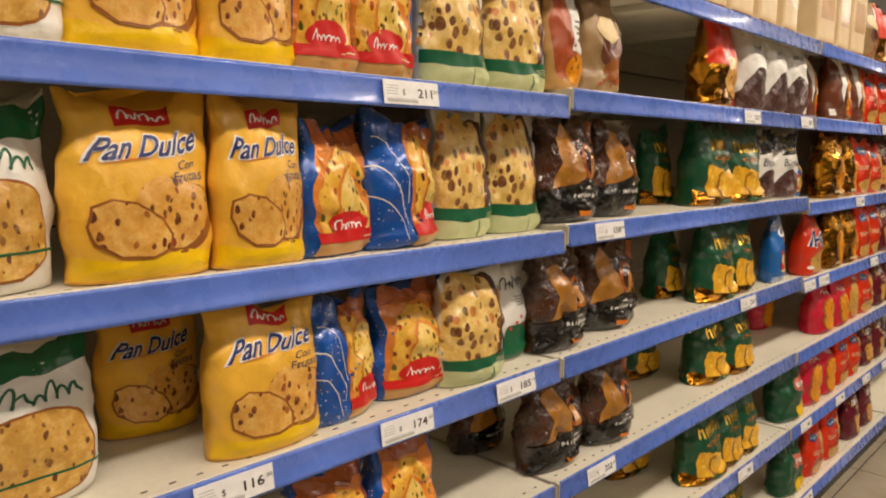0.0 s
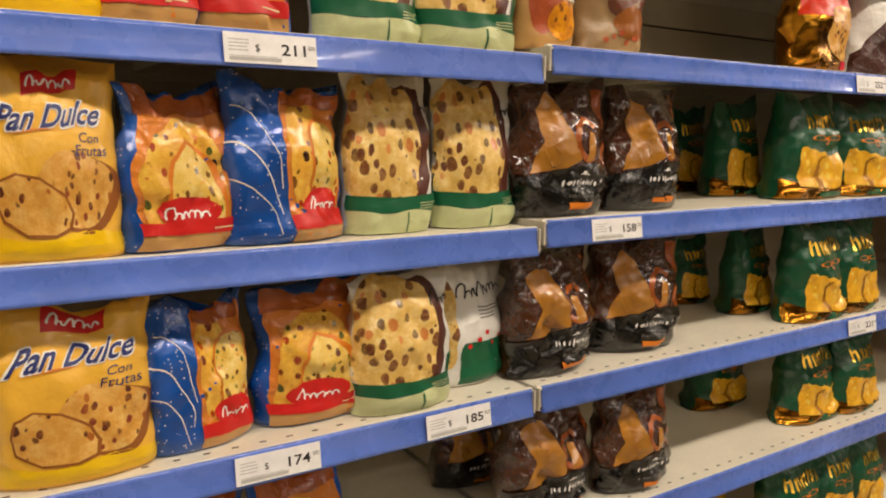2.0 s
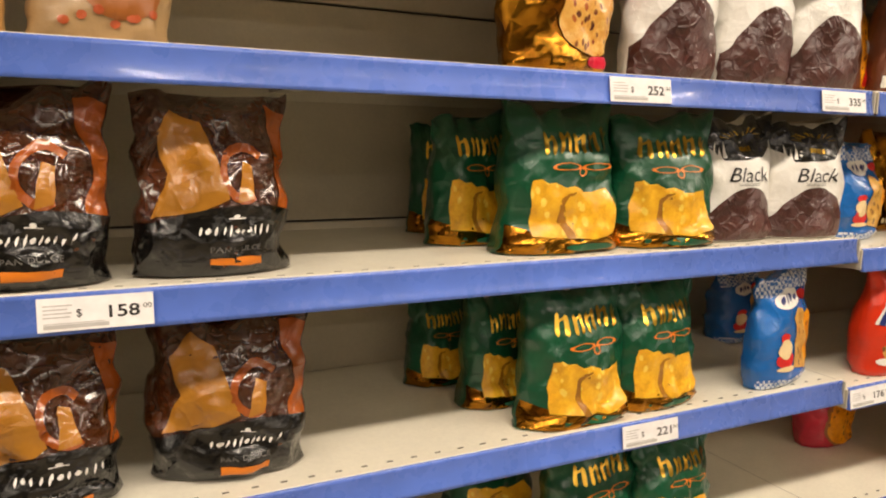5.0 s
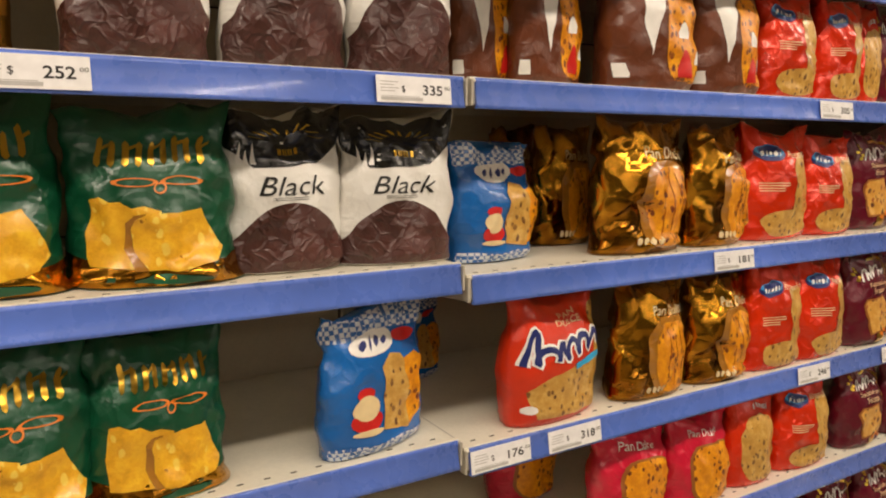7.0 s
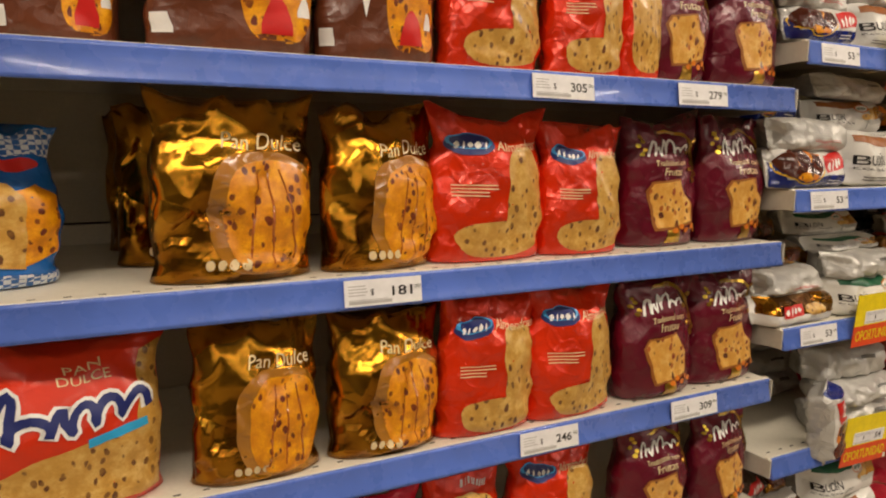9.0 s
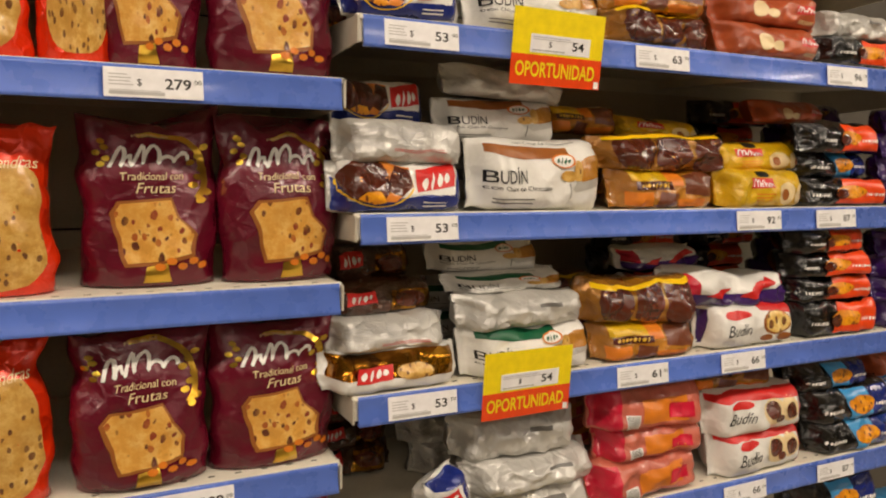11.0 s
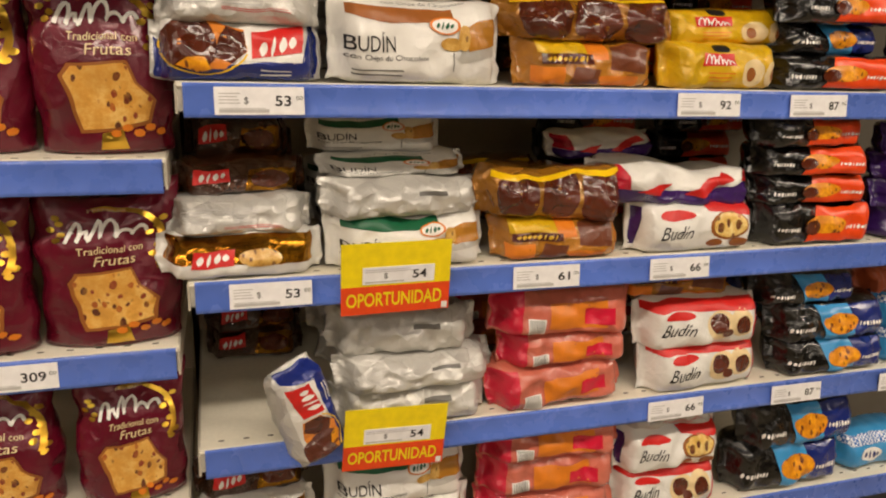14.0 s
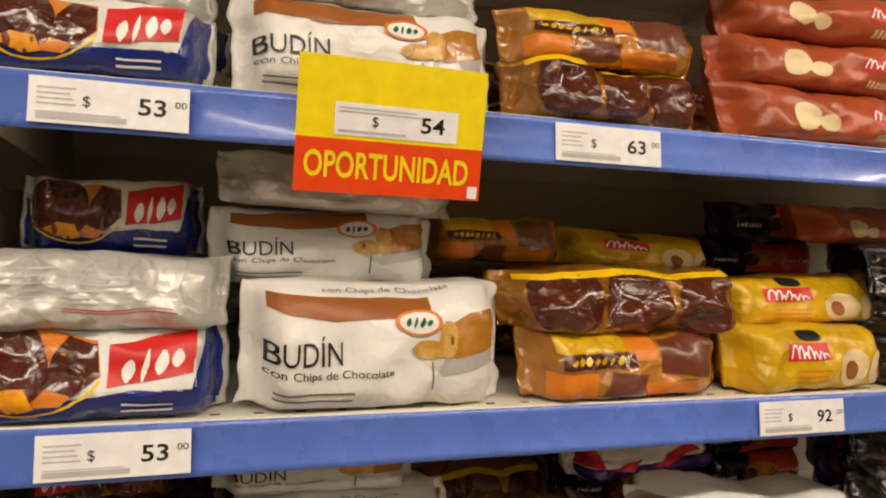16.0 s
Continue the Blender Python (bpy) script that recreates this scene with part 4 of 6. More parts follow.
design("back", "silver-white cake packet showing its printed underside", CAKE, LOAF, "silver", lambda: [
    ("small_print", poly_bm(*lines(-0.8, -0.3, 0.4, 0.85, 6, 3), *lines(-0.25, 0.25, 0.4, 0.85, 6, 4)), "faint", 1),
    ("red_print", poly_bm(*lines(-0.25, 0.75, 0.28, 0.36, 2, 5)), "rink", 1),
], crease=0.0061)
design("plainback", "plain silver-white cake packet, crumpled film", CAKE, LOAF, "silver", lambda: [
    ("dark_print", poly_bm(rect(0.1, 0.45, 0.62, 0.72)), "grey", 1),
], crease=0.0074, facets=0.056)


def pudding(stripe):
    return lambda: [
        ("top_stripe", poly_bm([(-0.84, 0.8), (-0.4, 0.72), (0.1, 0.76), (0.3, 0.82), (0.3, 0.92), (-0.84, 0.92)]), stripe, 1),
        ("lettering", letters("BUDÍN", -0.6, 0.5, 0.5, 0.22), "dark", 2),
        ("small_lettering", letters("con Chips de Chocolate", -0.42, 0.32, 0.86, 0.075), "dark", 2),
        ("brand_oval", poly_bm(oval(0.2, 0.72, 0.16, 0.1, 18)), "wink", 2),
        ("brand_ring", poly_bm(*hoop(0.2, 0.72, 0.17, 0.11, 0.16, 18)), "oink", 3),
        ("brand_mark", poly_bm(*glyphs(0.2, 0.72, 0.2, 0.08, "wtws")), "gink", 3),
        ("tray_picture", poly_bm([(0.18, 0.44), (0.4, 0.28), (0.95, 0.44), (0.95, 0.58), (0.5, 0.42)]), "silver", 1),
        ("loaf_picture", poly_bm([(0.4, 0.52), (0.48, 0.43), (0.72, 0.48), (0.94, 0.56), (0.95, 0.72), (0.86, 0.8), (0.6, 0.78), (0.44, 0.7)]), "toffee", 2),
        ("slice_picture", poly_bm(oval(0.42, 0.58, 0.07, 0.15, 14, 0, 2.6)), "chip", 3),
        ("fallen_slice_picture", poly_bm(oval(0.28, 0.5, 0.13, 0.08, 14)), "chip", 3),
        ("small_print", poly_bm(*lines(-0.8, -0.2, 0.12, 0.22, 2, 9)), "grey", 2),
        ("top_lettering", letters("con Chips de Chocolate", 0.0, 0.955, 0.95, 0.035), "grey", 2),
        ("fold_line", poly_bm(rect(0.3, 0.312, 0.18, 0.4)), "grey", 2),
    ]


design("budin", "white packet of chocolate-chip pudding cake", CAKE, (0.235, 0.085, 0.1), "white", pudding("crust"), crease=0.0041)
design("buding", "white packet of fruit pudding cake, green stripe", CAKE, (0.235, 0.075, 0.1), "white", pudding("gink"), crease=0.0041)
design("choco", "orange and brown glossy packet of cake", CAKE, LOAF, "amber", lambda: [
    ("yellow_panel", poly_bm(rect(-0.8, -0.12, 0.72, 0.97)), "lemoncake", 1),
    ("name_bar", poly_bm(rect(-0.78, -0.05, 0.5, 0.7)), "choco", 2),
    ("name_mark", poly_bm(*glyphs(-0.42, 0.6, 0.62, 0.12, "swwswnwt")), "lemoncake", 3),
    ("orange_patch", poly_bm(rect(-0.84, -0.45, 0.1, 0.45)), "oink", 1),
    ("upper_patch", poly_bm(rect(-0.12, 0.16, 0.6, 0.96)), "oink", 1),
    ("lower_patch", poly_bm([(0.1, 0.05), (0.6, 0.1), (0.6, 0.3), (0.0, 0.24)]), "oink", 1),
    ("brown_patch", poly_bm([(-0.4, 0.1), (0.0, 0.08), (0.05, 0.4), (-0.3, 0.45)]), "cocoa", 1),
    ("chocolate_panel", poly_bm([(0.2, 0.4), (0.7, 0.35), (0.72, 0.95), (0.2, 0.9)]), "cocoa", 1),
    ("edge_strip", poly_bm(rect(0.76, 0.86, 0.05, 0.95)), "orange", 1),
], crease=0.0047, facets=0.056)
design("chocob", "clear packet of three chocolate cakes, yellow edges", CAKE, LOAF, "caramel", lambda: [
    ("cake_window", poly_bm(oval(-0.55, 0.5, 0.26, 0.44, 16, 0, 3.6)), "choco", 1),
    ("middle_cake_window", poly_bm(oval(0.0, 0.5, 0.25, 0.42, 16, 0, 3.2)), "choco", 1),
    ("end_cake_window", poly_bm(oval(0.55, 0.5, 0.26, 0.44, 16, 0, 3.6)), "choco", 1),
    ("yellow_streak", poly_bm([(-0.85, 0.82), (0.85, 0.9), (0.85, 0.96), (-0.85, 0.92)]), "yellow2", 2),
], crease=0.0074, facets=0.112)
design("lemoncake", "yellow packet of almond pudding cake", CAKE, LOAF, "lemoncake", lambda: [
    ("red_patch", poly_bm([(-0.5, 0.52), (0.05, 0.54), (0.05, 0.78), (-0.48, 0.76)]), "rink", 1),
    ("brand_mark", poly_bm(*scrawl(-0.22, 0.65, 0.46, 0.17, 7, 0.36, 0.0, 101)), "wink", 2),
    ("dark_badge", poly_bm(oval(-0.15, 0.87, 0.14, 0.07, 10, 0, 4)), "dark", 1),
    ("slice_picture", poly_bm(oval(0.4, 0.38, 0.2, 0.3, 18), oval(0.74, 0.36, 0.13, 0.28, 14)), "creamy", 1),
    ("nut_picture", poly_bm(oval(0.36, 0.36, 0.07, 0.15, 12)), "crust", 2),
    ("second_nut_picture", poly_bm(oval(0.76, 0.34, 0.06, 0.14, 10)), "crust", 2),
    ("small_print", poly_bm(*lines(-0.4, 0.1, 0.2, 0.45, 3, 6)), "oink", 1),
], crease=0.0043)
design("blk", "black cake packet with an orange-red panel", CAKE, (0.23, 0.056, 0.085), "black", lambda: [
    ("red_panel", poly_bm([(-0.3, 0.12), (0.8, 0.12), (0.8, 0.9), (-0.1, 0.9)]), "signred", 1),
    ("cake_picture", poly_bm(oval(0.02, 0.5, 0.34, 0.2, 18, 0.05)), "loaf", 2),
    ("cake_shadow", poly_bm(oval(-0.2, 0.44, 0.14, 0.16, 12)), "choco", 3),
    ("brand_mark", poly_bm(*glyphs(0.56, 0.42, 0.42, 0.12, "nswnwswn")), "wink", 3),
    ("small_print", poly_bm(*glyphs(-0.6, 0.4, 0.36, 0.12, "nswnwswn")), "wink", 1),
], crease=0.0047)
design("purp", "purple and gold packet of pudding cake", CAKE, (0.23, 0.056, 0.085), "purple", lambda: [
    ("gold_panel", poly_bm([(-0.7, 0.15), (0.1, 0.15), (0.4, 0.8), (-0.7, 0.9)]), "gold", 1),
    ("cake_picture", poly_bm(oval(-0.3, 0.5, 0.3, 0.26, 16)), "loaf", 2),
], crease=0.0061)
design("wp", "white and purple packet of pudding cake", CAKE, (0.235, 0.075, 0.09), "white", lambda: [
    ("purple_end", poly_bm([(-0.95, 0.1), (-0.88, 0.1), (-0.84, 0.9), (-0.95, 0.9)]), "purple", 1),
    ("red_top", poly_bm([(0.1, 0.84), (0.9, 0.72), (0.92, 0.97), (0.0, 0.97)]), "rink", 1),
    ("red_patch", poly_bm(oval(-0.4, 0.76, 0.28, 0.09, 14)), "rink", 1),
    ("lettering", letters("Budín", -0.42, 0.46, 0.48, 0.24, 0.35), "dark", 2),
    ("slice_edge", poly_bm(oval(0.42, 0.55, 0.32, 0.28, 18)), "crust", 1),
    ("slice_picture", poly_bm(oval(0.43, 0.56, 0.28, 0.24, 18)), "raisin", 2),
    ("nuts_picture", poly_bm(oval(0.6, 0.2, 0.16, 0.1, 12), oval(0.2, 0.22, 0.12, 0.08, 12)), "crust", 2),
], crease=0.0047)
design("wpt", "white, red and purple cake packet, crumpled top", CAKE, (0.25, 0.06, 0.09), "white", lambda: [
    ("purple_panel", poly_bm([(-0.9, 0.05), (0.9, 0.05), (0.8, 0.45), (-0.9, 0.4)]), "purple", 1),
    ("purple_fold", poly_bm([(0.3, 0.45), (0.86, 0.42), (0.88, 0.85), (0.66, 0.62)]), "purple", 2),
    ("red_fold", poly_bm([(0.0, 0.34), (0.2, 0.3), (0.44, 0.6), (0.62, 0.7), (0.5, 0.88), (0.26, 0.74), (0.14, 0.5)]), "rink", 3),
    ("red_corner", poly_bm([(-0.6, 0.36), (-0.3, 0.3), (-0.2, 0.6), (-0.42, 0.5)]), "rink", 2),
    ("red_edge", poly_bm([(0.7, 0.7), (0.92, 0.6), (0.92, 0.9), (0.8, 0.95)]), "rink", 3),
    ("maroon_fold", poly_bm([(-0.9, 0.42), (-0.66, 0.4), (-0.74, 0.95), (-0.9, 0.95)]), "magenta", 2),
], crease=0.0081, facets=0.084)
design("pink", "salmon pink and magenta packet of pudding cake", CAKE, LOAF, "pink", lambda: [
    ("magenta_end", poly_bm([(-0.99, 0.05), (-0.7, 0.08), (-0.64, 0.92), (-0.99, 0.95)]), "magenta", 1),
    ("code_patch", poly_bm(rect(-0.6, -0.36, 0.12, 0.42)), "wink", 1),
    ("code_bars", poly_bm(*[rect(-0.58 + 0.023 * i, -0.572 + 0.023 * i, 0.15, 0.4) for i in range(9)]), "dark", 2),
    ("gold_patch", poly_bm([(-0.3, 0.2), (0.5, 0.25), (0.5, 0.75), (-0.3, 0.7)]), "oink", 1),
    ("purple_patch", poly_bm(rect(0.2, 0.6, 0.3, 0.6)), "magenta", 2),
], crease=0.0057, facets=0.056)
design("wr", "white and red packet of marbled pudding cake", CAKE, (0.235, 0.075, 0.09), "white", lambda: [
    ("red_top", poly_bm([(-0.9, 0.82), (0.9, 0.78), (0.9, 0.98), (-0.9, 0.98)]), "rink", 1),
    ("red_end", poly_bm([(0.7, 0.1), (0.93, 0.05), (0.93, 0.9), (0.8, 0.9)]), "rink", 1),
    ("red_patch", poly_bm(oval(-0.45, 0.72, 0.24, 0.08, 14)), "rink", 2),
    ("lettering", letters("Budín", -0.46, 0.46, 0.48, 0.24, 0.35), "dark", 2),
    ("slice_picture", poly_bm(oval(0.2, 0.5, 0.24, 0.3, 18), oval(0.52, 0.54, 0.2, 0.3, 16)), "creamy", 1),
    ("marble_picture", poly_bm(oval(0.16, 0.55, 0.15, 0.2, 14), oval(0.55, 0.5, 0.13, 0.2, 12), oval(0.3, 0.34, 0.09, 0.1, 10)), "choco", 2),
], crease=0.0041)
design("bb", "black packet with a light blue band and cookies", CAKE, (0.235, 0.066, 0.09), "black", lambda: [
    ("blue_band", poly_bm([(-0.2, 0.1), (0.3, 0.1), (0.2, 0.92), (-0.35, 0.92)]), "sky", 1),
    ("blue_panel", poly_bm([(0.3, 0.1), (0.85, 0.1), (0.85, 0.9), (0.2, 0.9)]), "navyfilm", 1),
    ("cookie_picture", poly_bm(oval(0.05, 0.5, 0.3, 0.25, 16, 0.1)), "loaf", 2),
    ("brand_mark", poly_bm(*glyphs(0.56, 0.45, 0.4, 0.12, "nswnwswn")), "wink", 2),
    ("small_print", poly_bm(*glyphs(-0.62, 0.4, 0.4, 0.12, "nswnwswn")), "wink", 1),
], crease=0.0051)
design("lblue", "light blue checked packet of cake", CAKE, LOAF, "sky", lambda: [
    ("checked_edge", poly_bm(rect(-0.9, 0.9, 0.72, 0.95)), "gingham", 1),
    ("name_oval", poly_bm(oval(-0.3, 0.45, 0.3, 0.2, 16)), "wink", 1),
    ("name_mark", poly_bm(*glyphs(-0.3, 0.45, 0.4, 0.18, "wtws")), "navy", 2),
    ("cake_picture", poly_bm(oval(0.45, 0.4, 0.3, 0.25, 14)), "loaf", 1),
], crease=0.0041)
design("terra", "terracotta packet of almond pudding cake", CAKE, LOAF, "terra", lambda: [
    ("red_patch", poly_bm([(0.35, 0.4), (0.8, 0.44), (0.8, 0.7), (0.35, 0.66)]), "rink", 1),
    ("brand_mark", poly_bm(*scrawl(0.57, 0.55, 0.4, 0.17, 7, 0.36, 0.0, 141)), "wink", 2),
    ("nut_picture", poly_bm(oval(-0.35, 0.45, 0.14, 0.24, 14, 0.3)), "creamy", 1),
    ("second_nut_picture", poly_bm(oval(-0.12, 0.35, 0.12, 0.14, 12)), "creamy", 1),
    ("small_print", poly_bm(*strokes(0.55, 0.2, 0.3, 0.12, 6, 142)), "creamy", 1),
], crease=0.0054)
design("cakegold", "gold and white packet of raisin pudding cake", CAKE, LOAF, "white", lambda: [
    ("gold_panel", poly_bm([(-0.9, 0.4), (0.85, 0.36), (0.85, 0.96), (-0.9, 0.96)]), "gold", 1),
    ("red_patch", poly_bm([(-0.62, 0.3), (-0.12, 0.36), (-0.1, 0.72), (-0.58, 0.66)]), "rink", 2),
    ("brand_mark", poly_bm(*glyphs(-0.36, 0.5, 0.4, 0.2, "wtws", rise=0.02)), "wink", 3),
    ("cake_picture", poly_bm(oval(0.2, 0.52, 0.26, 0.2, 16)), "chip", 2),
], crease=0.0054, facets=0.070)
design("cakedark", "dark brown foil packet of chocolate cake", CAKE, LOAF, "brown", lambda: [
    ("red_patch", poly_bm([(-0.75, 0.4), (-0.2, 0.46), (-0.2, 0.85), (-0.72, 0.8)]), "rink", 1),
    ("brand_mark", poly_bm(*glyphs(-0.46, 0.6, 0.42, 0.24, "wtws", rise=0.02)), "wink", 2),
    ("gold_panel", poly_bm([(0.0, 0.15), (0.8, 0.2), (0.8, 0.8), (0.1, 0.8)]), "gold", 1),
    ("cake_picture", poly_bm(oval(0.4, 0.5, 0.3, 0.26, 14)), "choco", 2),
], crease=0.0068, facets=0.084)

MADE, COUNT = {}, {}
MANY = {"flourish", "brand_mark", "name_mark", "name_patch", "script_mark", "gold_mark", "foot_seal", "gold_sprig", "sponge_picture", "wedge_print", "crumbs_picture", "nuts_picture", "gold_sprig", "ornaments", "foot_seal", "gold_rays", "fringe", "code_bars", "small_print"}
MARKS = {"brand_mark", "name_mark", "brand_ring"}
PATCHES = {"brand_patch", "brand_oval", "red_patch", "name_oval", "red_medallion", "name_bar", "black_panel"}
VARIANTS = 3


def put(kind, x, y, z, w=None, h=None, rz=0.0, tilt=0.0, lean=0.0, group="", depth=None):
    """One packet: x of its middle, y of its front, z of what it stands on."""
    d = DESIGN[kind]
    sw, sh, sd = d["size"]
    w, h = w or sw, h or sh
    if d["category"] == BAG:
        w, h = w * 1.06, h * 1.03
    n = COUNT.get(kind, 0)
    COUNT[kind] = n + 1
    key = (kind, n % VARIANTS)
    k = (w / sw + 1) / 2 if depth is None else depth / sd
    rnd = random.Random(hash((len(kind), n, int(x * 1000))))
    rz += rnd.uniform(-5, 5)
    if d["category"] == CAKE and y < 0.06:
        y -= 0.016
    m = pose(x, y + sd * k / 2, z, lean, tilt, rz) @ Matrix.Diagonal((w / sw, k, h / sh, 1))
    if key not in MADE:
        name = {BAG: "sweet_bread_bag", CAKE: "cake_packet"}.get(d["category"], "food_box")
        ob = root(name, d["label"], d["category"], group)
        sk = Skin(sw, sh, sd, 1.7 + 2.31 * (n % VARIANTS) + len(kind) * 0.37, loaf=d["category"] == CAKE, **d["skin"])
        part("wrapper" if name != "food_box" else "box_body", sk.body(), M[d["body"]], ob, "", True)
        patch = None
        for pn, bm, mat, layer in d["prints"]():
            kind_ = "stuff" if pn in MANY else ""
            on = patch if patch and pn in MARKS else ob
            o = tagged(part(pn, sk.wrap(bm, LIFT[layer]), M[mat], on, "", True), kind=kind_)
            if pn in PATCHES:
                patch = o
        ob.matrix_basis = m
        MADE[key] = ob
        return ob
    first_one = MADE[key]
    ob = copy_thing(first_one, m @ Matrix.Diagonal((*(1 / q for q in first_one.scale), 1)))
    if group:
        ob["group"] = group
    return ob


# ---- the shop around ----
X0, X1 = -3.0, 9.0
tagged(part("floor", box_bm(X0, X1, -8, 0.6, -0.1, -0.004), M["plinth"]), "dark grout bed under pale shop floor tiles", "floor", "", "structure")
floor_ob = bpy.data.objects["floor"]
tagged(part("ceiling", box_bm(X0, X1, -8, 0.6, 3.1, 3.2), M["ceiling"]), "pale shop ceiling", "ceiling", "", "structure")
tagged(part("wall_back", box_bm(X0, X1, 0.5, 0.6, 0, 3.1), M["wall"]), "plain shop wall behind the shelving", "wall", "", "structure")
tagged(part("wall_front", box_bm(X0, X1, -8.1, -8, 0, 3.1), M["wall"]), "plain shop wall across the aisle", "wall", "", "structure")
tagged(part("wall_west", box_bm(X0 - 0.1, X0, -8, 0.6, 0, 3.1), M["wall"]), "plain shop wall closing the aisle", "wall", "", "structure")
tagged(part("wall_east", box_bm(X1, X1 + 0.1, -8, 0.6, 0, 3.1), M["wall"]), "plain shop wall closing the aisle", "wall", "", "structure")

for ly in LAMP_ROWS:
    for i in range(5):
        lx = -2.0 + 2.5 * i
        fx = root("ceiling_light", "long white fluorescent ceiling light, switched on", "ceiling light", "ceiling lights over the aisles")
        fx.location = (lx, ly, LAMP_Z + 0.03)
        part("housing", box_bm(-1.21, 1.21, -0.11, 0.11, 0.02, 0.22, 0.01), M["ceiling"], fx)
        part("diffuser", box_bm(-1.19, 1.19, -0.09, 0.09, 0.0, 0.019), M["lamp"], fx)
        la = bpy.data.lights.new("tube_light", "AREA")
        la.shape, la.size, la.size_y, la.energy, la.color = "RECTANGLE", 2.36, 0.17, LAMP_WATTS * (1.08 if ly > -2 else 0.4), LAMP_COLOUR
        lo = new("tube_light", la)
        lo.location = (lx, ly, LAMP_Z + 0.015)

# ---- the shelving: four bays, rails flush at y = 0 ----
BAY = 1.33
DEPTH = 0.43
RAIL = 0.040
RAIL_SLOPE = 0.15


def rail_bm(x0, x1):
    """Price rail: a thin curled strip, its front slightly hollow."""
    front = [(0.001 + 0.0022 * math.sin(math.pi * k / 8), -RAIL * k / 8) for k in range(9)]
    flat_prof = [(0.010, 0.0)] + front + [(0.010, -RAIL), (0.010, -RAIL + 0.002), (0.0065, -RAIL + 0.003), (0.0065, -0.003), (0.010, -0.002)]
    prof = [(y + (z + RAIL) * RAIL_SLOPE, z) for y, z in flat_prof]
    bm = bmesh.new()
    cols = [[bm.verts.new((x, y, z)) for y, z in prof] for x in (x0, (x0 + x1) / 2, x1)]
    n = len(prof)
    for a, b in zip(cols, cols[1:]):
        for i in range(n):
            bm.faces.new((a[i], a[(i + 1) % n], b[(i + 1) % n], b[i]))
    bm.faces.new(cols[0])
    bm.faces.new(list(reversed(cols[-1])))
    bmesh.ops.recalc_face_normals(bm, faces=bm.faces)
    for f in bm.faces:
        f.smooth = f.normal.y < -0.8
    return bm


def shelf(x0, x1, z, drop=0.0, slots=True):
    sh = root("shelf", "cream steel shelf with a blue price rail", "shelf", "shelves of the shelving")
    g = 0.004
    deck = box_bm(x0 + g, x1 - g, 0.008, DEPTH, z - 0.006, z - 0.002, 0.0015)
    box_bm(x0 + g, x1 - g, 0.011, 0.016, z - 0.034, z - 0.006, 0, deck)
    box_bm(x0 + g, x1 - g, DEPTH - 0.006, DEPTH, z - 0.034, z - 0.006, 0, deck)
    for k in (0.33, 0.66):
        xm = x0 + (x1 - x0) * k
        box_bm(xm - 0.015, xm + 0.015, 0.016, DEPTH - 0.006, z - 0.022, z - 0.006, 0, deck)
    part("deck", deck, M["deck"], sh)
    part("front_lip", box_bm(x0 + g, x1 - g, 0.0105, 0.0185, z - 0.004, z + 0.0012, 0.001), M["deck"], sh, "worn cream front edge")
    if slots:
        bm = bmesh.new()
        n = int((x1 - x0) / 0.034)
        for i in range(1, n):
            x = x0 + i * (x1 - x0) / n
            box_bm(x - 0.004, x + 0.004, 0.032, 0.0345, z - 0.0022, z - 0.0013, 0, bm)
        # Thin raised blocks for slots; the shade inside the holes is their colour.
        part("slotting", bm, M["slot"], sh, "row of blocks for punched slots, hole shade painted on")["kind"] = "stuff"
    part("price_rail", rail_bm(x0 + 0.012, x1 - 0.008), M["rail"], sh, "blue plastic price rail")
    bz = bm = bmesh.new()
    for xs in (x0 + 0.003, x1 - 0.006):
        prof = [(0.004, z - 0.002), (DEPTH, z - 0.002), (DEPTH, z - 0.075), (0.3, z - 0.06), (0.02, z - 0.036), (0.004, z - 0.036)]
        a = [bz.verts.new((xs, y, q)) for y, q in prof]
        b = [bz.verts.new((xs + 0.003, y, q)) for y, q in prof]
        bz.faces.new(a), bz.faces.new(list(reversed(b)))
        for i in range(len(prof)):
            j = (i + 1) % len(prof)
            bz.faces.new((a[i], b[i], b[j], a[j]))
        bmesh.ops.recalc_face_normals(bz, faces=bz.faces)
        part("bracket", bz, M["bracket"], sh, "cream steel side bracket")
        bz = bmesh.new()
    bz.free()
    for o in sh.children:
        if o.name.startswith("price_rail"):
            o.location.z = z + drop
    return sh


def bay(x0, x1, top):
    b = root("shelving_bay", "grey steel shelving back with slotted uprights and plinth", "shelving", "bays of the shelving")
    z = 0.1
    while z < top:
        z1 = min(top, z + 0.36)
        part("back_panel", box_bm(x0 + 0.002, x1 - 0.002, DEPTH + 0.002, DEPTH + 0.014, z + 0.002, z1 - 0.002, 0.002), M["panel"], b)
        z = z1
    for xs in (x0, x1):
        part("upright", box_bm(xs - 0.012, xs + 0.012, DEPTH + 0.0155, DEPTH + 0.06, 0, top, 0.002), M["bracket"], b)
    part("plinth", box_bm(x0 + 0.002, x1 - 0.002, 0.03, 0.045, 0.0, 0.075, 0.002), M["plinth"], b, "dark kick plate")
    return b


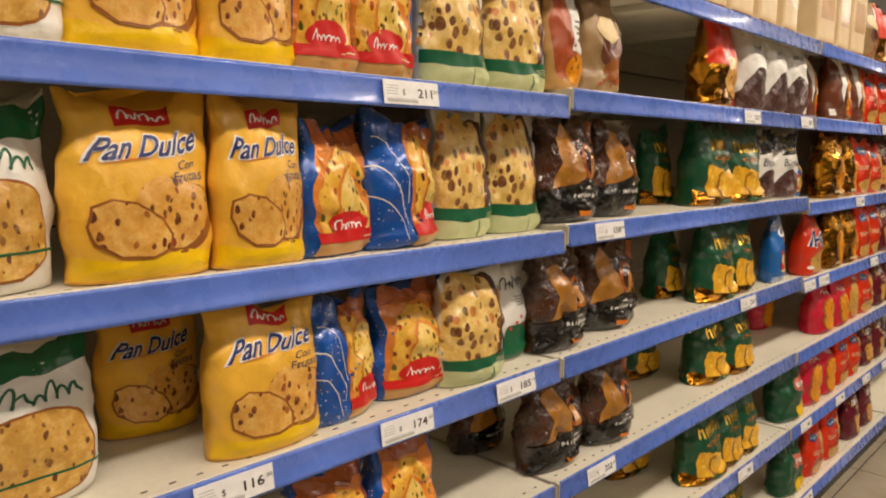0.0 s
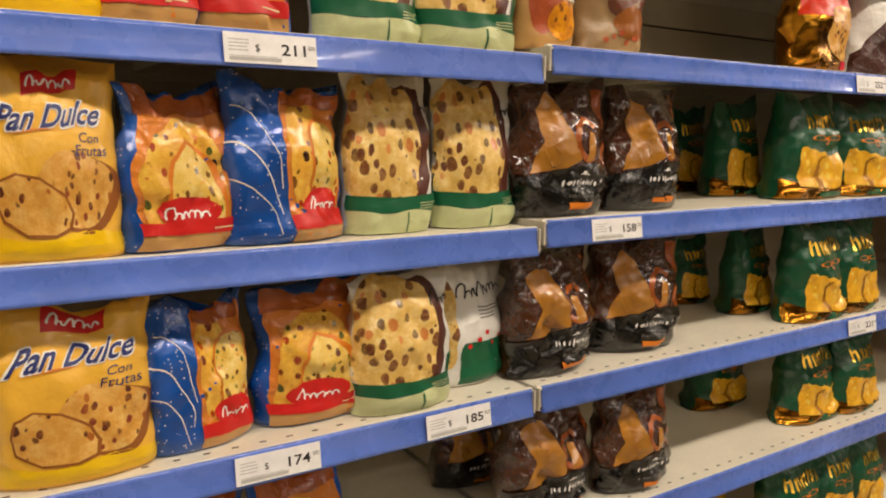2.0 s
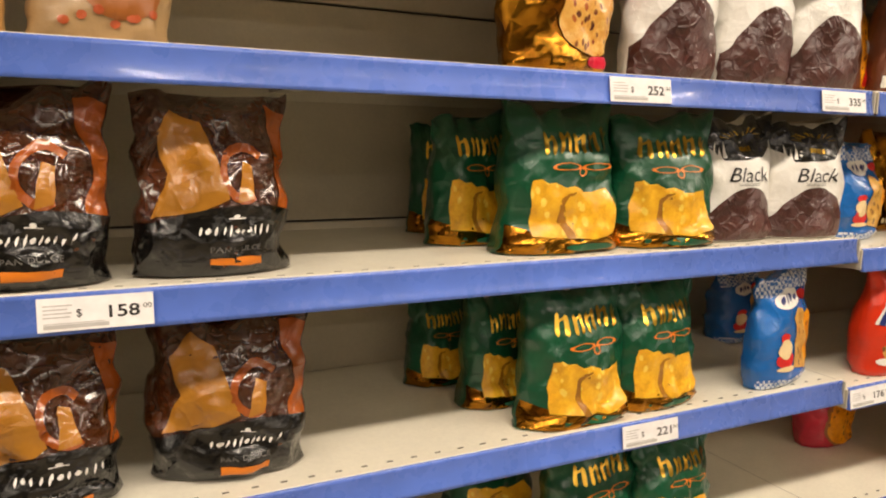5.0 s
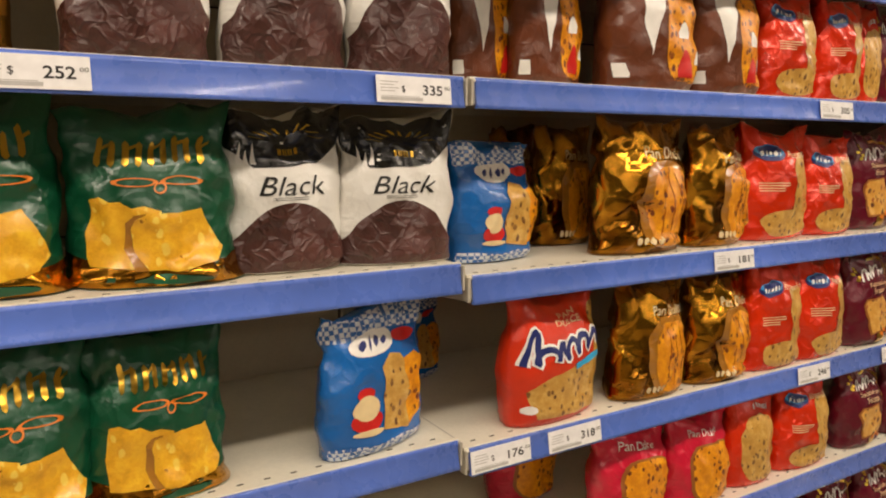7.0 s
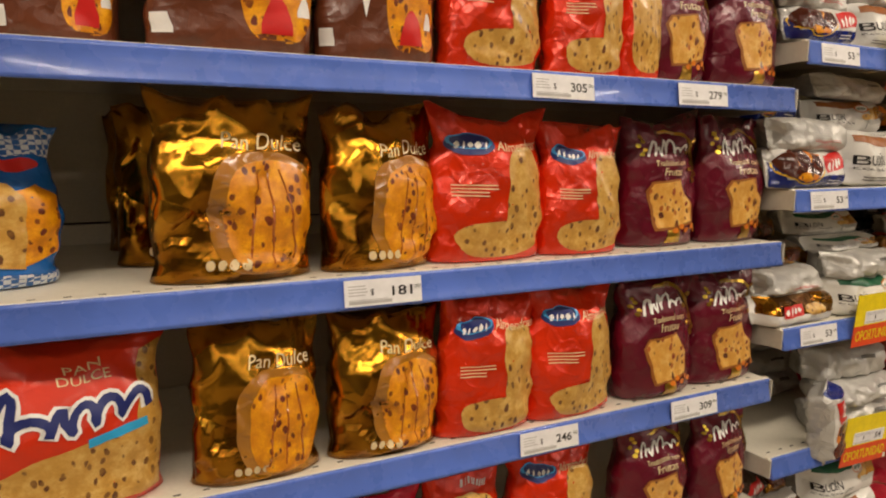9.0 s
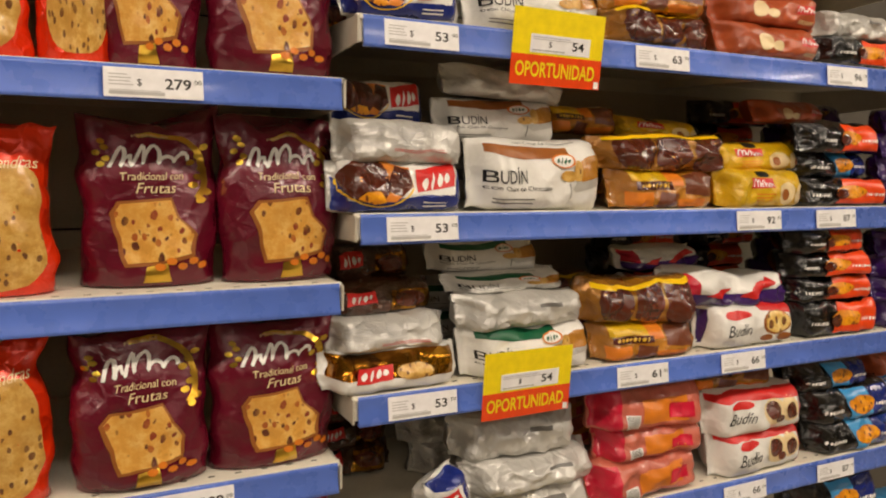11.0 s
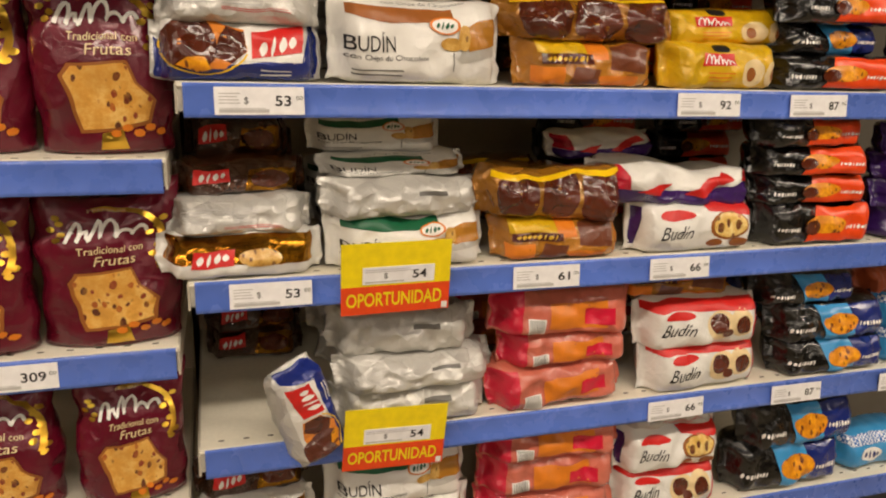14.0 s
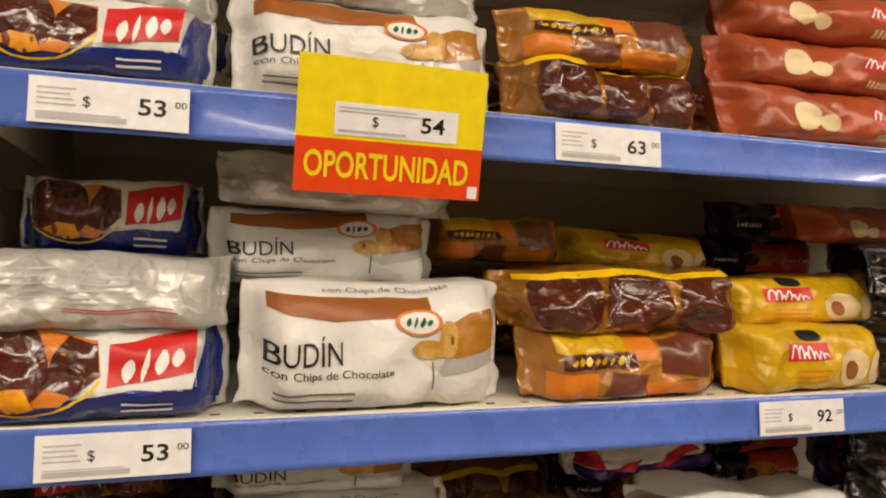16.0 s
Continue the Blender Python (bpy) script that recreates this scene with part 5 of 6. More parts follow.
# bay by bay: levels of the shelf tops
LEVELS = {
    "A": (1.640, 1.400, 1.158, 0.916, 0.668, 0.410, 0.120),
    "B": (1.640, 1.414, 1.168, 0.917, 0.670, 0.410, 0.120),
    "C": (1.640, 1.414, 1.150, 0.901, 0.665, 0.410, 0.120),
    "D": (1.740, 1.496, 1.241, 0.990, 0.742, 0.505, 0.120),
}
START = {"A": -1.33, "B": 0.0, "C": 1.33, "D": 2.668}
for key, zs in LEVELS.items():
    bay(START[key], START[key] + BAY, 2.05)
    for z in zs:
        shelf(START[key], START[key] + BAY, z)
Z = {k + str(i + 1): z for k, zs in LEVELS.items() for i, z in enumerate(zs)}


# ---- price labels and offer cards ----
def price(x, z, digits, y=-0.0022, w=0.106, h=0.033):
    """A paper price label slid into a rail: z is the rail's top."""
    ob = root("price_label", f"white paper price label in the blue rail, {digits or 'unreadable price'}", "price label", "price labels")
    ob.location = (x, y + 0.0045, z - 0.0035 - h / 2)
    ob.rotation_euler = (-math.atan(RAIL_SLOPE), radians(random.Random(int(x * 997)).uniform(-0.6, 0.6)), 0)
    base = part("card", box_bm(-w / 2, w / 2, -0.0004, 0.0004, -h / 2, h / 2), M["card"], ob)
    ob = base

    def flat(bm):
        for v in bm.verts:
            v.co = Vector((v.co.x, -0.0008, v.co.y))
        for f in bm.faces:
            f.normal_update()
            if f.normal.y > 0:
                f.normal_flip()
        return bm
    part("small_print", flat(poly_bm(*lines(-w * 0.45, -w * 0.2, -h * 0.1, h * 0.36, 4, int(x * 50)))), M["faint"], ob)
    part("bar_code", flat(poly_bm(rect(-w * 0.45, w * 0.1, -h * 0.42, -h * 0.3), *lines(-w * 0.45, w * 0.1, -h * 0.28, -h * 0.2, 1, 4))), M["faint"], ob)
    if digits:
        part("dollar_sign", flat(letters("$", -w * 0.15, 0.0, 0.005, 0.009)), M["dark"], ob)
        n = len(digits)
        part("price_number", flat(letters(digits, w * (0.26 if n < 3 else 0.24), 0.0, 0.0095 * n, 0.0125, 0.0, 0.015)), M["dark"], ob)
        part("cents", flat(letters("00", w * 0.445, 0.0035, 0.008, 0.005)), M["dark"], ob)
    else:
        part("price_number", flat(poly_bm(*strokes(w * 0.25, 0, 0.028, 0.012, 3, 5, 0))), M["dark"], ob)


for x, z, digits in (
        (-0.397, Z["A2"], "211"), (-0.687, Z["A4"], "116"), (-0.400, Z["A4"], "174"), (-0.140, Z["A4"], "185"),
        (0.148, Z["B3"], "158"), (0.155, Z["B5"], "202"), (0.828, Z["B2"], "252"), (1.247, Z["B2"], "335"), (0.884, Z["B4"], "221"),
        (1.394, Z["C4"], "176"), (1.535, Z["C4"], "318"), (1.889, Z["C3"], "181"), (2.159, Z["C2"], "305"), (2.430, Z["C2"], "279"),
        (2.160, Z["C4"], "246"), (2.460, Z["C4"], "309"), (2.775, Z["D4"], "53"), (3.170, Z["D4"], "61"), (3.396, Z["D4"], "66"),
        (3.430, Z["D5"] - 0.004, "66"), (3.676, Z["D5"] - 0.003, "87"), (2.768, Z["D3"], "53"), (3.404, Z["D3"], "92"), (3.601, Z["D3"], "87"),
        (2.760, Z["D2"], "53"), (3.166, Z["D2"], "63"), (3.592, Z["D2"], "96"), (3.826, Z["D3"], ""), (3.915, Z["D5"] - 0.004, "91"),
        (1.47, Z["C6"], ""), (1.85, Z["C6"], ""), (2.2, Z["C6"], ""), (2.5, Z["C6"], ""), (1.55, Z["C7"], ""), (0.95, Z["B6"], "")):
    price(x, z, digits)


def offer(x, z, digits, tilt):
    """A printed offer card that hangs in front of a rail; z is its top."""
    ob = root("offer_card", "yellow and orange-red offer card hung on a price rail", "price sign", "offer cards")
    ob.location, ob.rotation_euler = (x, -0.012, z), (radians(4), radians(tilt), 0)
    w, h = 0.152, 0.104
    part("yellow_panel", box_bm(-w / 2, w / 2, -0.0006, 0.0006, -h * 0.6, 0), M["signyellow"], ob)
    part("red_panel", box_bm(-w / 2, w / 2, -0.0006, 0.0006, -h, -h * 0.6), M["signred"], ob)

    def flat(bm, y):
        for v in bm.verts:
            v.co = Vector((v.co.x, y, v.co.y))
        for f in bm.faces:
            f.normal_update()
            if f.normal.y > 0:
                f.normal_flip()
        return bm
    part("lettering", flat(letters("OPORTUNIDAD", -0.002, -h * 0.79, w * 0.88, 0.021, 0.0, 0.02), -0.0012), M["yink"], ob)
    part("corner_mark", flat(poly_bm(rect(w * 0.43, w * 0.485, -h * 0.985, -h * 0.89)), -0.0012), M["wink"], ob)
    ob = part("inner_label", box_bm(-0.047, 0.053, -0.0014, -0.0007, -h * 0.57, -h * 0.33), M["card"], ob)
    part("small_print", flat(poly_bm(*lines(-0.044, 0.03, -h * 0.4, -h * 0.345, 2, 3), rect(-0.044, 0.01, -h * 0.55, -h * 0.53)), -0.0018), M["faint"], ob)
    part("dollar_sign", flat(letters("$", -0.015, -h * 0.46, 0.005, 0.009), -0.0018), M["dark"], ob)
    part("price_number", flat(letters(digits, 0.032, -h * 0.45, 0.02, 0.0125, 0.0, 0.015), -0.0018), M["dark"], ob)
    part("clip", box_bm(-0.02, 0.02, 0.0007, 0.009, -0.03, -0.022), M["bracket"], ob.parent)


offer(2.966, 1.525, "54", 0.6)
offer(2.940, 1.039, "54", -0.6)
offer(2.947, 0.790, "54", 2.0)

# ---- bags, bay A ----
R2, R3, R4, R5, R6, R7 = ("bags on the %s shelf" % n for n in ("upper", "eye-level", "middle", "fourth", "fifth", "bottom"))
z = Z["A2"]
put("white", -0.90, 0.03, z, 0.13, 0.2, 0, group=R2)
put("yellow", -0.759, 0.03, z, 0.148, 0.2, 4, group=R2)
put("yellow", -0.620, 0.03, z, 0.126, 0.2, 8, group=R2)
put("clear", -0.515, 0.03, z, 0.1, 0.19, 0, group=R2)
put("clear", -0.412, 0.03, z, 0.11, 0.19, -6, group=R2)
put("slice", -0.251, 0.03, z, 0.138, 0.21, 0, group=R2)
put("slice", -0.099, 0.03, z, 0.145, 0.21, 0, group=R2)
put("tanlabel", 0.032, 0.03, z + 0.012, 0.09, 0.19, 0, group=R2)
put("tan", 0.168, 0.03, z + 0.012, 0.13, 0.195, 0, group=R2)
z = Z["A3"]
put("white", -0.925, 0.03, z, 0.14, 0.185, 10, group=R3)
put("yellow", -0.765, 0.018, z, 0.156, 0.2, 3, group=R3)
put("yellow", -0.617, 0.014, z, 0.122, 0.2, 4, group=R3)
put("clear", -0.49, 0.035, z, 0.128, 0.178, 10, group=R3)
put("clearb", -0.363, 0.03, z, 0.145, 0.19, 8, group=R3)
put("slice", -0.211, 0.048, z, 0.126, 0.207, 4, group=R3)
put("slice", -0.070, 0.05, z, 0.126, 0.21, 0, group=R3)
z = Z["B3"]
put("dark", 0.078, 0.03, z, 0.166, 0.198, 0, group=R3)
put("dark", 0.276, 0.045, z, 0.162, 0.2, 6, group=R3)
z = Z["A4"]
put("white", -0.885, 0.06, z, 0.15, 0.18, 8, group=R4)
put("yellow", -0.607, 0.02, z, 0.152, 0.192, 4, group=R4)
put("yellow", -0.69, 0.18, z, 0.13, 0.17, 0, group=R4)
put("yellow", -0.86, 0.2, z, 0.13, 0.17, 0, group=R4)
put("clearb", -0.476, 0.04, z, 0.118, 0.175, 10, group=R4)
put("clear", -0.322, 0.052, z, 0.15, 0.178, 0, group=R4)
put("slice", -0.203, 0.02, z, 0.14, 0.188, 4, group=R4)
put("script", -0.058, 0.07, z, 0.125, 0.182, 14, group=R4)
z = Z["B4"]
put("dark", 0.078, 0.04, z, 0.172, 0.19, 4, group=R4)
put("dark", 0.292, 0.058, z, 0.172, 0.192, -4, group=R4)
z = Z["A5"]
put("clear", -0.5, 0.03, z, 0.145, 0.18, 10, group=R5)
put("clear", -0.36, 0.03, z, 0.13, 0.19, 0, group=R5)
put("yellow", -0.85, 0.03, z, 0.145, 0.19, 0, group=R5)
z = Z["B5"]
put("dark", 0.035, 0.2, z, 0.13, 0.15, 0, group=R5)
put("dark", 0.085, 0.045, z, 0.18, 0.185, 6, group=R5)
put("dark", 0.278, 0.035, z, 0.155, 0.172, 0, group=R5)

# ---- bags, bay B ----
z = Z["B2"]
put("redgold", 0.738, 0.03, z, 0.16, 0.225, 0, group=R2)
put("choc", 0.938, 0.03, z, 0.148, 0.23, 0, group=R2)
put("choc", 1.105, 0.03, z, 0.15, 0.23, 0, group=R2)
put("choc", 1.262, 0.03, z, 0.136, 0.23, -8, group=R2)
z = Z["B3"]
put("green", 0.69, 0.30, z, 0.1, 0.18, 0, group=R3, depth=0.07)
put("green", 0.675, 0.16, z, 0.125, 0.192, 4, group=R3)
put("green", 0.761, 0.045, z, 0.176, 0.204, 2, group=R3)
put("green", 0.947, 0.04, z, 0.17, 0.196, -8, group=R3)
put("black", 1.105, 0.05, z, 0.146, 0.198, 2, group=R3)
put("black", 1.259, 0.04, z, 0.15, 0.195, -6, group=R3, depth=0.08)
put("checkblue", 1.452, 0.085, Z["C3"], 0.158, 0.176, 6, group=R3)
z = Z["B4"]
put("green", 0.672, 0.26, z, 0.1, 0.145, 0, group=R4)
put("green", 0.715, 0.135, z, 0.11, 0.175, 0, group=R4)
put("green", 0.782, 0.022, z, 0.168, 0.2, 2, group=R4)
put("green", 0.937, 0.032, z, 0.148, 0.196, 6, group=R4)
put("checkblue", 1.217, 0.032, z, 0.16, 0.194, 14, group=R4, depth=0.07)
put("checkblue", 1.418, 0.30, Z["C4"], 0.145, 0.15, 10, group=R4)
z = Z["B5"]
put("green", 0.76, 0.22, z, 0.16, 0.15, 0, group=R5)
put("green", 0.857, 0.06, z, 0.165, 0.185, 0, group=R5)
put("green", 1.006, 0.045, z, 0.155, 0.175, 0, group=R5)
z = Z["B6"]
put("green", 0.68, 0.2, z, 0.16, 0.16, 0, group=R6)
put("green", 0.79, 0.03, z, 0.17, 0.185, 0, group=R6)
put("green", 0.93, 0.03, z, 0.13, 0.185, 0, group=R6)
put("green", 1.06, 0.03, z, 0.12, 0.18, 0, group=R6)
z = Z["B7"]
put("green", 0.85, 0.05, z, 0.16, 0.19, 0, group=R7)
put("green", 1.05, 0.05, z, 0.16, 0.19, 0, group=R7)

# ---- bags, bay C ----
z = Z["C2"]
put("brown", 1.455, 0.13, z, 0.11, 0.205, 0, group=R2)
put("brown", 1.545, 0.08, z, 0.12, 0.21, 0, group=R2)
put("brown", 1.727, 0.03, z, 0.182, 0.215, 0, group=R2)
put("brown", 1.907, 0.03, z, 0.15, 0.21, 0, group=R2)
put("glossred", 2.074, 0.03, z, 0.148, 0.195, 0, group=R2)
put("glossred", 2.237, 0.03, z, 0.128, 0.195, 0, group=R2)
put("mixedred", 2.35, 0.045, z, 0.075, 0.19, 0, group=R2)
put("maroonbag", 2.43, 0.04, z, 0.112, 0.2, -6, group=R2)
put("maroonbag", 2.578, 0.03, z, 0.148, 0.2, 0, group=R2)
z = Z["C3"]
put("gold", 1.655, 0.31, z, 0.1, 0.2, 0, group=R3)
put("gold", 1.665, 0.17, z, 0.12, 0.205, 0, group=R3)
put("gold", 1.722, 0.03, z, 0.185, 0.214, 4, group=R3)
put("gold", 1.914, 0.035, z, 0.158, 0.205, 4, group=R3)
put("glossred", 2.08, 0.035, z, 0.175, 0.21, 0, group=R3)
put("glossred", 2.246, 0.035, z, 0.14, 0.193, -4, group=R3)
put("maroonbag", 2.428, 0.05, z, 0.152, 0.208, -4, group=R3)
put("maroonbag", 2.59, 0.045, z, 0.15, 0.21, 0, group=R3)
z = Z["C4"]
put("bluered", 1.532, 0.02, z, 0.185, 0.193, 8, group=R4)
put("gold", 1.739, 0.014, z, 0.15, 0.195, 4, group=R4)
put("gold", 1.914, 0.015, z, 0.152, 0.19, 0, group=R4)
put("glossred", 2.073, 0.014, z, 0.15, 0.202, 2, group=R4)
put("glossred", 2.225, 0.014, z, 0.152, 0.204, 0, group=R4)
put("maroonbag", 2.41, 0.02, z, 0.15, 0.2, 0, group=R4)
put("maroonbag", 2.577, 0.028, z, 0.16, 0.198, 0, group=R4)
z = Z["C5"]
put("magenta", 1.62, 0.2, z, 0.14, 0.15, 0, group=R5)
put("magenta", 1.724, 0.025, z, 0.17, 0.172, 4, group=R5)
put("magenta", 1.89, 0.02, z, 0.155, 0.165, 0, group=R5)
put("mixedred", 2.04, 0.025, z, 0.12, 0.178, 0, group=R5)
put("glossred", 2.205, 0.02, z, 0.152, 0.19, 0, group=R5)
put("maroonbag", 2.42, 0.02, z, 0.145, 0.184, 4, group=R5)
put("maroonbag", 2.585, 0.02, z, 0.13, 0.184, 0, group=R5)
z = Z["C6"]
put("greens", 1.46, 0.03, z, 0.19, 0.19, 0, group=R6)
put("magenta", 1.66, 0.03, z, 0.145, 0.195, 0, group=R6)
put("magenta", 1.83, 0.03, z, 0.145, 0.19, 0, group=R6)
put("glossred", 2.0, 0.03, z, 0.14, 0.19, 0, group=R6)
put("glossred", 2.16, 0.03, z, 0.14, 0.19, 0, group=R6)
put("maroonbag", 2.36, 0.03, z, 0.14, 0.19, 0, group=R6)
put("maroonbag", 2.53, 0.03, z, 0.14, 0.19, 0, group=R6)
z = Z["C7"]
put("greens", 1.52, 0.03, z, 0.16, 0.18, 0, group=R7)
put("glossred", 1.75, 0.03, z, 0.15, 0.185, 0, group=R7)
put("glossred", 1.95, 0.03, z, 0.15, 0.19, 0, group=R7)
put("maroonbag", 2.25, 0.03, z, 0.16, 0.2, 0, group=R7)
put("maroonbag", 2.45, 0.03, z, 0.15, 0.2, 0, group=R7)

# ---- top shelf: boxes and bags ----
TOP = "goods on the top shelf"
for i, (x, w) in enumerate(((0.62, 0.15), (0.79, 0.15), (0.96, 0.15), (1.13, 0.13), (1.45, 0.15), (1.63, 0.15), (1.8, 0.14))):
    put("carton", x, 0.03, Z["B1"] if x < 1.33 else Z["C1"], w, 0.23, 0, group=TOP)
put("tan", 1.99, 0.03, Z["C1"], 0.15, 0.22, 0, group=TOP)
put("redgold", 2.18, 0.03, Z["C1"], 0.15, 0.22, 0, group=TOP)
put("tan", 2.38, 0.03, Z["C1"], 0.14, 0.22, 0, group=TOP)


# ---- cake packets, bay D ----
def stack(x, z, *layers, group=""):
    """Packets on top of one another: kind, shift in x, y of the front, height, length, turn, tilt."""
    for kind, dx, y, h, w, rz, tilt in layers:
        put(kind, x + dx, y, z, w, h, rz, tilt, group=group)
        z += h * 0.93


P1, P2, P3, P4, P5 = ("cake packets on the %s shelf" % n for n in ("top", "upper", "middle", "lower", "fifth"))
z = Z["D2"]
stack(2.745, z, ("cakeblue", 0, 0.02, 0.062, 0.17, 0, 0), ("back", 0, 0.04, 0.05, 0.17, 0, 1), group=P1)
stack(2.956, z, ("budin", 0, 0.02, 0.085, 0.225, 0, -1), ("plainback", 0, 0.04, 0.055, 0.21, 3, 1), group=P1)
stack(3.179, z, ("chocob", 0, 0.02, 0.055, 0.2, 0, 2), ("choco", 0, 0.03, 0.055, 0.2, 0, 0), group=P1)
stack(3.430, z, ("terra", 0, 0.02, 0.06, 0.23, 0, 0), ("terra", 0, 0.03, 0.056, 0.23, 0, 0), ("terra", 0.01, 0.04, 0.056, 0.22, 0, 0), group=P1)
stack(3.660, z, ("blk", 0, 0.02, 0.056, 0.22, 0, 0), ("plainback", 0, 0.04, 0.05, 0.2, 0, 0), group=P1)
z = Z["D3"]
stack(2.751, z, ("cakeblue", -0.004, 0.022, 0.072, 0.204, 4, 0), ("back", 0, 0.03, 0.056, 0.196, 2, 0), ("cakeblue", 0.0, 0.11, 0.066, 0.15, 3, 1), group=P2)
stack(2.967, z, ("budin", 0.008, 0.02, 0.105, 0.238, 0, 0.5), ("budin", -0.03, 0.07, 0.072, 0.21, 3, -1), ("plainback", -0.02, 0.07, 0.05, 0.22, 6, 2), group=P2)
stack(3.205, z, ("choco", 0.015, 0.022, 0.064, 0.222, 0, 0), ("chocob", 0.02, 0.035, 0.062, 0.27, -3, 0), ("choco", -0.08, 0.13, 0.05, 0.16, 4, 0), group=P2)
stack(3.419, z, ("lemoncake", 0.02, 0.022, 0.066, 0.2, 0, 0), ("lemoncake", 0.05, 0.06, 0.052, 0.22, -4, -2), ("lemoncake", -0.1, 0.16, 0.045, 0.21, 0, 3), group=P2)
stack(3.650, z, ("blk", 0.0, 0.022, 0.056, 0.235, 0, 0), ("bb", -0.005, 0.05, 0.05, 0.22, 4, 0), ("blk", -0.01, 0.03, 0.058, 0.23, 3, 0), ("terra", -0.05, 0.1, 0.045, 0.18, 0, 0), group=P2)
stack(3.898, z, ("purp", 0, 0.025, 0.05, 0.23, 0, 0), ("purp", 0, 0.03, 0.05, 0.23, 2, 0), ("purp", 0, 0.03, 0.05, 0.23, -2, 0), ("purp", 0, 0.03, 0.05, 0.23, 1, 0), group=P2)
z = Z["D4"]
stack(2.745, z, ("cakegold", -0.004, 0.018, 0.058, 0.21, 2, 1), ("back", -0.004, 0.04, 0.044, 0.185, 3, 0), ("cakedark", 0.0, 0.07, 0.046, 0.175, 6, 0), ("cakedark", 0.0, 0.13, 0.05, 0.14, 4, -2), group=P3)
stack(2.970, z, ("buding", 0, 0.02, 0.076, 0.235, 0, 0), ("plainback", -0.008, 0.03, 0.05, 0.235, 2, 1), ("buding", -0.01, 0.06, 0.03, 0.22, 0, 0), ("buding", -0.03, 0.1, 0.05, 0.2, -2, 0), group=P3)
stack(3.200, z, ("choco", 0, 0.022, 0.062, 0.21, 0, 0), ("chocob", -0.01, 0.03, 0.075, 0.235, 0, 3), group=P3)
stack(3.435, z, ("wp", 0, 0.022, 0.076, 0.228, 0, 0), ("wpt", -0.03, 0.04, 0.06, 0.29, -3, 3), ("wpt", -0.11, 0.13, 0.04, 0.2, 6, 0), group=P3)
stack(3.665, z, ("blk", 0.008, 0.022, 0.072, 0.232, 0, 0), ("blk", -0.008, 0.03, 0.052, 0.222, 3, 0), ("blk", -0.02, 0.03, 0.05, 0.225, -2, 0), ("blk", -0.03, 0.03, 0.05, 0.222, 2, 0), group=P3)
stack(3.909, z, ("purp", 0, 0.03, 0.056, 0.22, 0, 0), ("purp", 0, 0.03, 0.05, 0.22, 3, 0), ("purp", 0, 0.03, 0.05, 0.22, -2, 0), ("purp", 0, 0.03, 0.05, 0.22, 0, 0), group=P3)
z = Z["D5"]
for i in range(3):
    put("cakedark", 2.765, 0.28, z + 0.05 * i, 0.16, 0.053, 3 * i, 0, group=P4)
put("cakeblue", 2.846, 0.0, z + 0.062, 0.165, 0.07, 12, -106, 20, group=P4, depth=0.06)
stack(2.981, z, ("plainback", 0, 0.022, 0.058, 0.245, 0, 0), ("plainback", 0.008, 0.025, 0.052, 0.25, 2, 0), ("plainback", -0.01, 0.05, 0.065, 0.23, -2, 1), group=P4)
stack(3.226, z, ("pink", 0, 0.022, 0.072, 0.24, 0, -3), ("pink", 0.01, 0.03, 0.055, 0.225, 2, 0), ("pink", 0, 0.03, 0.076, 0.245, -2, 3), group=P4)
stack(3.482, z, ("wr", 0.01, 0.022, 0.08, 0.235, 0, 0), ("wr", 0, 0.025, 0.08, 0.235, 0, 0), ("choco", -0.03, 0.06, 0.05, 0.23, 0, 2), group=P4)
stack(3.758, z, ("bb", 0.01, 0.022, 0.066, 0.25, 0, 0), ("bb", 0, 0.03, 0.07, 0.25, -3, 0), ("bb", -0.05, 0.05, 0.055, 0.22, 4, 0), group=P4)
stack(3.950, z, ("lblue", 0.02, 0.04, 0.066, 0.18, 0, 0), ("lblue", 0.02, 0.04, 0.066, 0.18, 3, 0), ("terra", 0.0, 0.06, 0.05, 0.18, 0, 0), group=P4)
z = Z["D6"]
stack(2.745, z, ("cakeblue", 0, 0.03, 0.066, 0.18, 0, 0), ("cakegold", 0, 0.03, 0.06, 0.18, 3, 0), ("cakedark", 0, 0.06, 0.055, 0.17, 3, 0), group=P5)
stack(2.970, z, ("budin", 0, 0.025, 0.085, 0.235, 0, 0), ("buding", 0, 0.04, 0.09, 0.235, 2, 0), group=P5)
stack(3.232, z, ("pink", 0, 0.025, 0.072, 0.25, 0, 0), ("pink", 0, 0.03, 0.07, 0.25, -2, 0), ("pink", 0, 0.03, 0.065, 0.25, 2, 0), group=P5)
stack(3.461, z, ("wr", 0, 0.025, 0.08, 0.21, 0, 0), ("wp", 0, 0.03, 0.08, 0.21, 0, 0), ("back", 0, 0.05, 0.05, 0.2, 0, 2), group=P5)
stack(3.722, z, ("bb", 0, 0.025, 0.09, 0.26, 0, 0), ("bb", 0.02, 0.03, 0.09, 0.25, 3, 0), group=P5)
stack(3.950, z, ("lblue", 0, 0.04, 0.075, 0.18, 0, 0), group=P5)

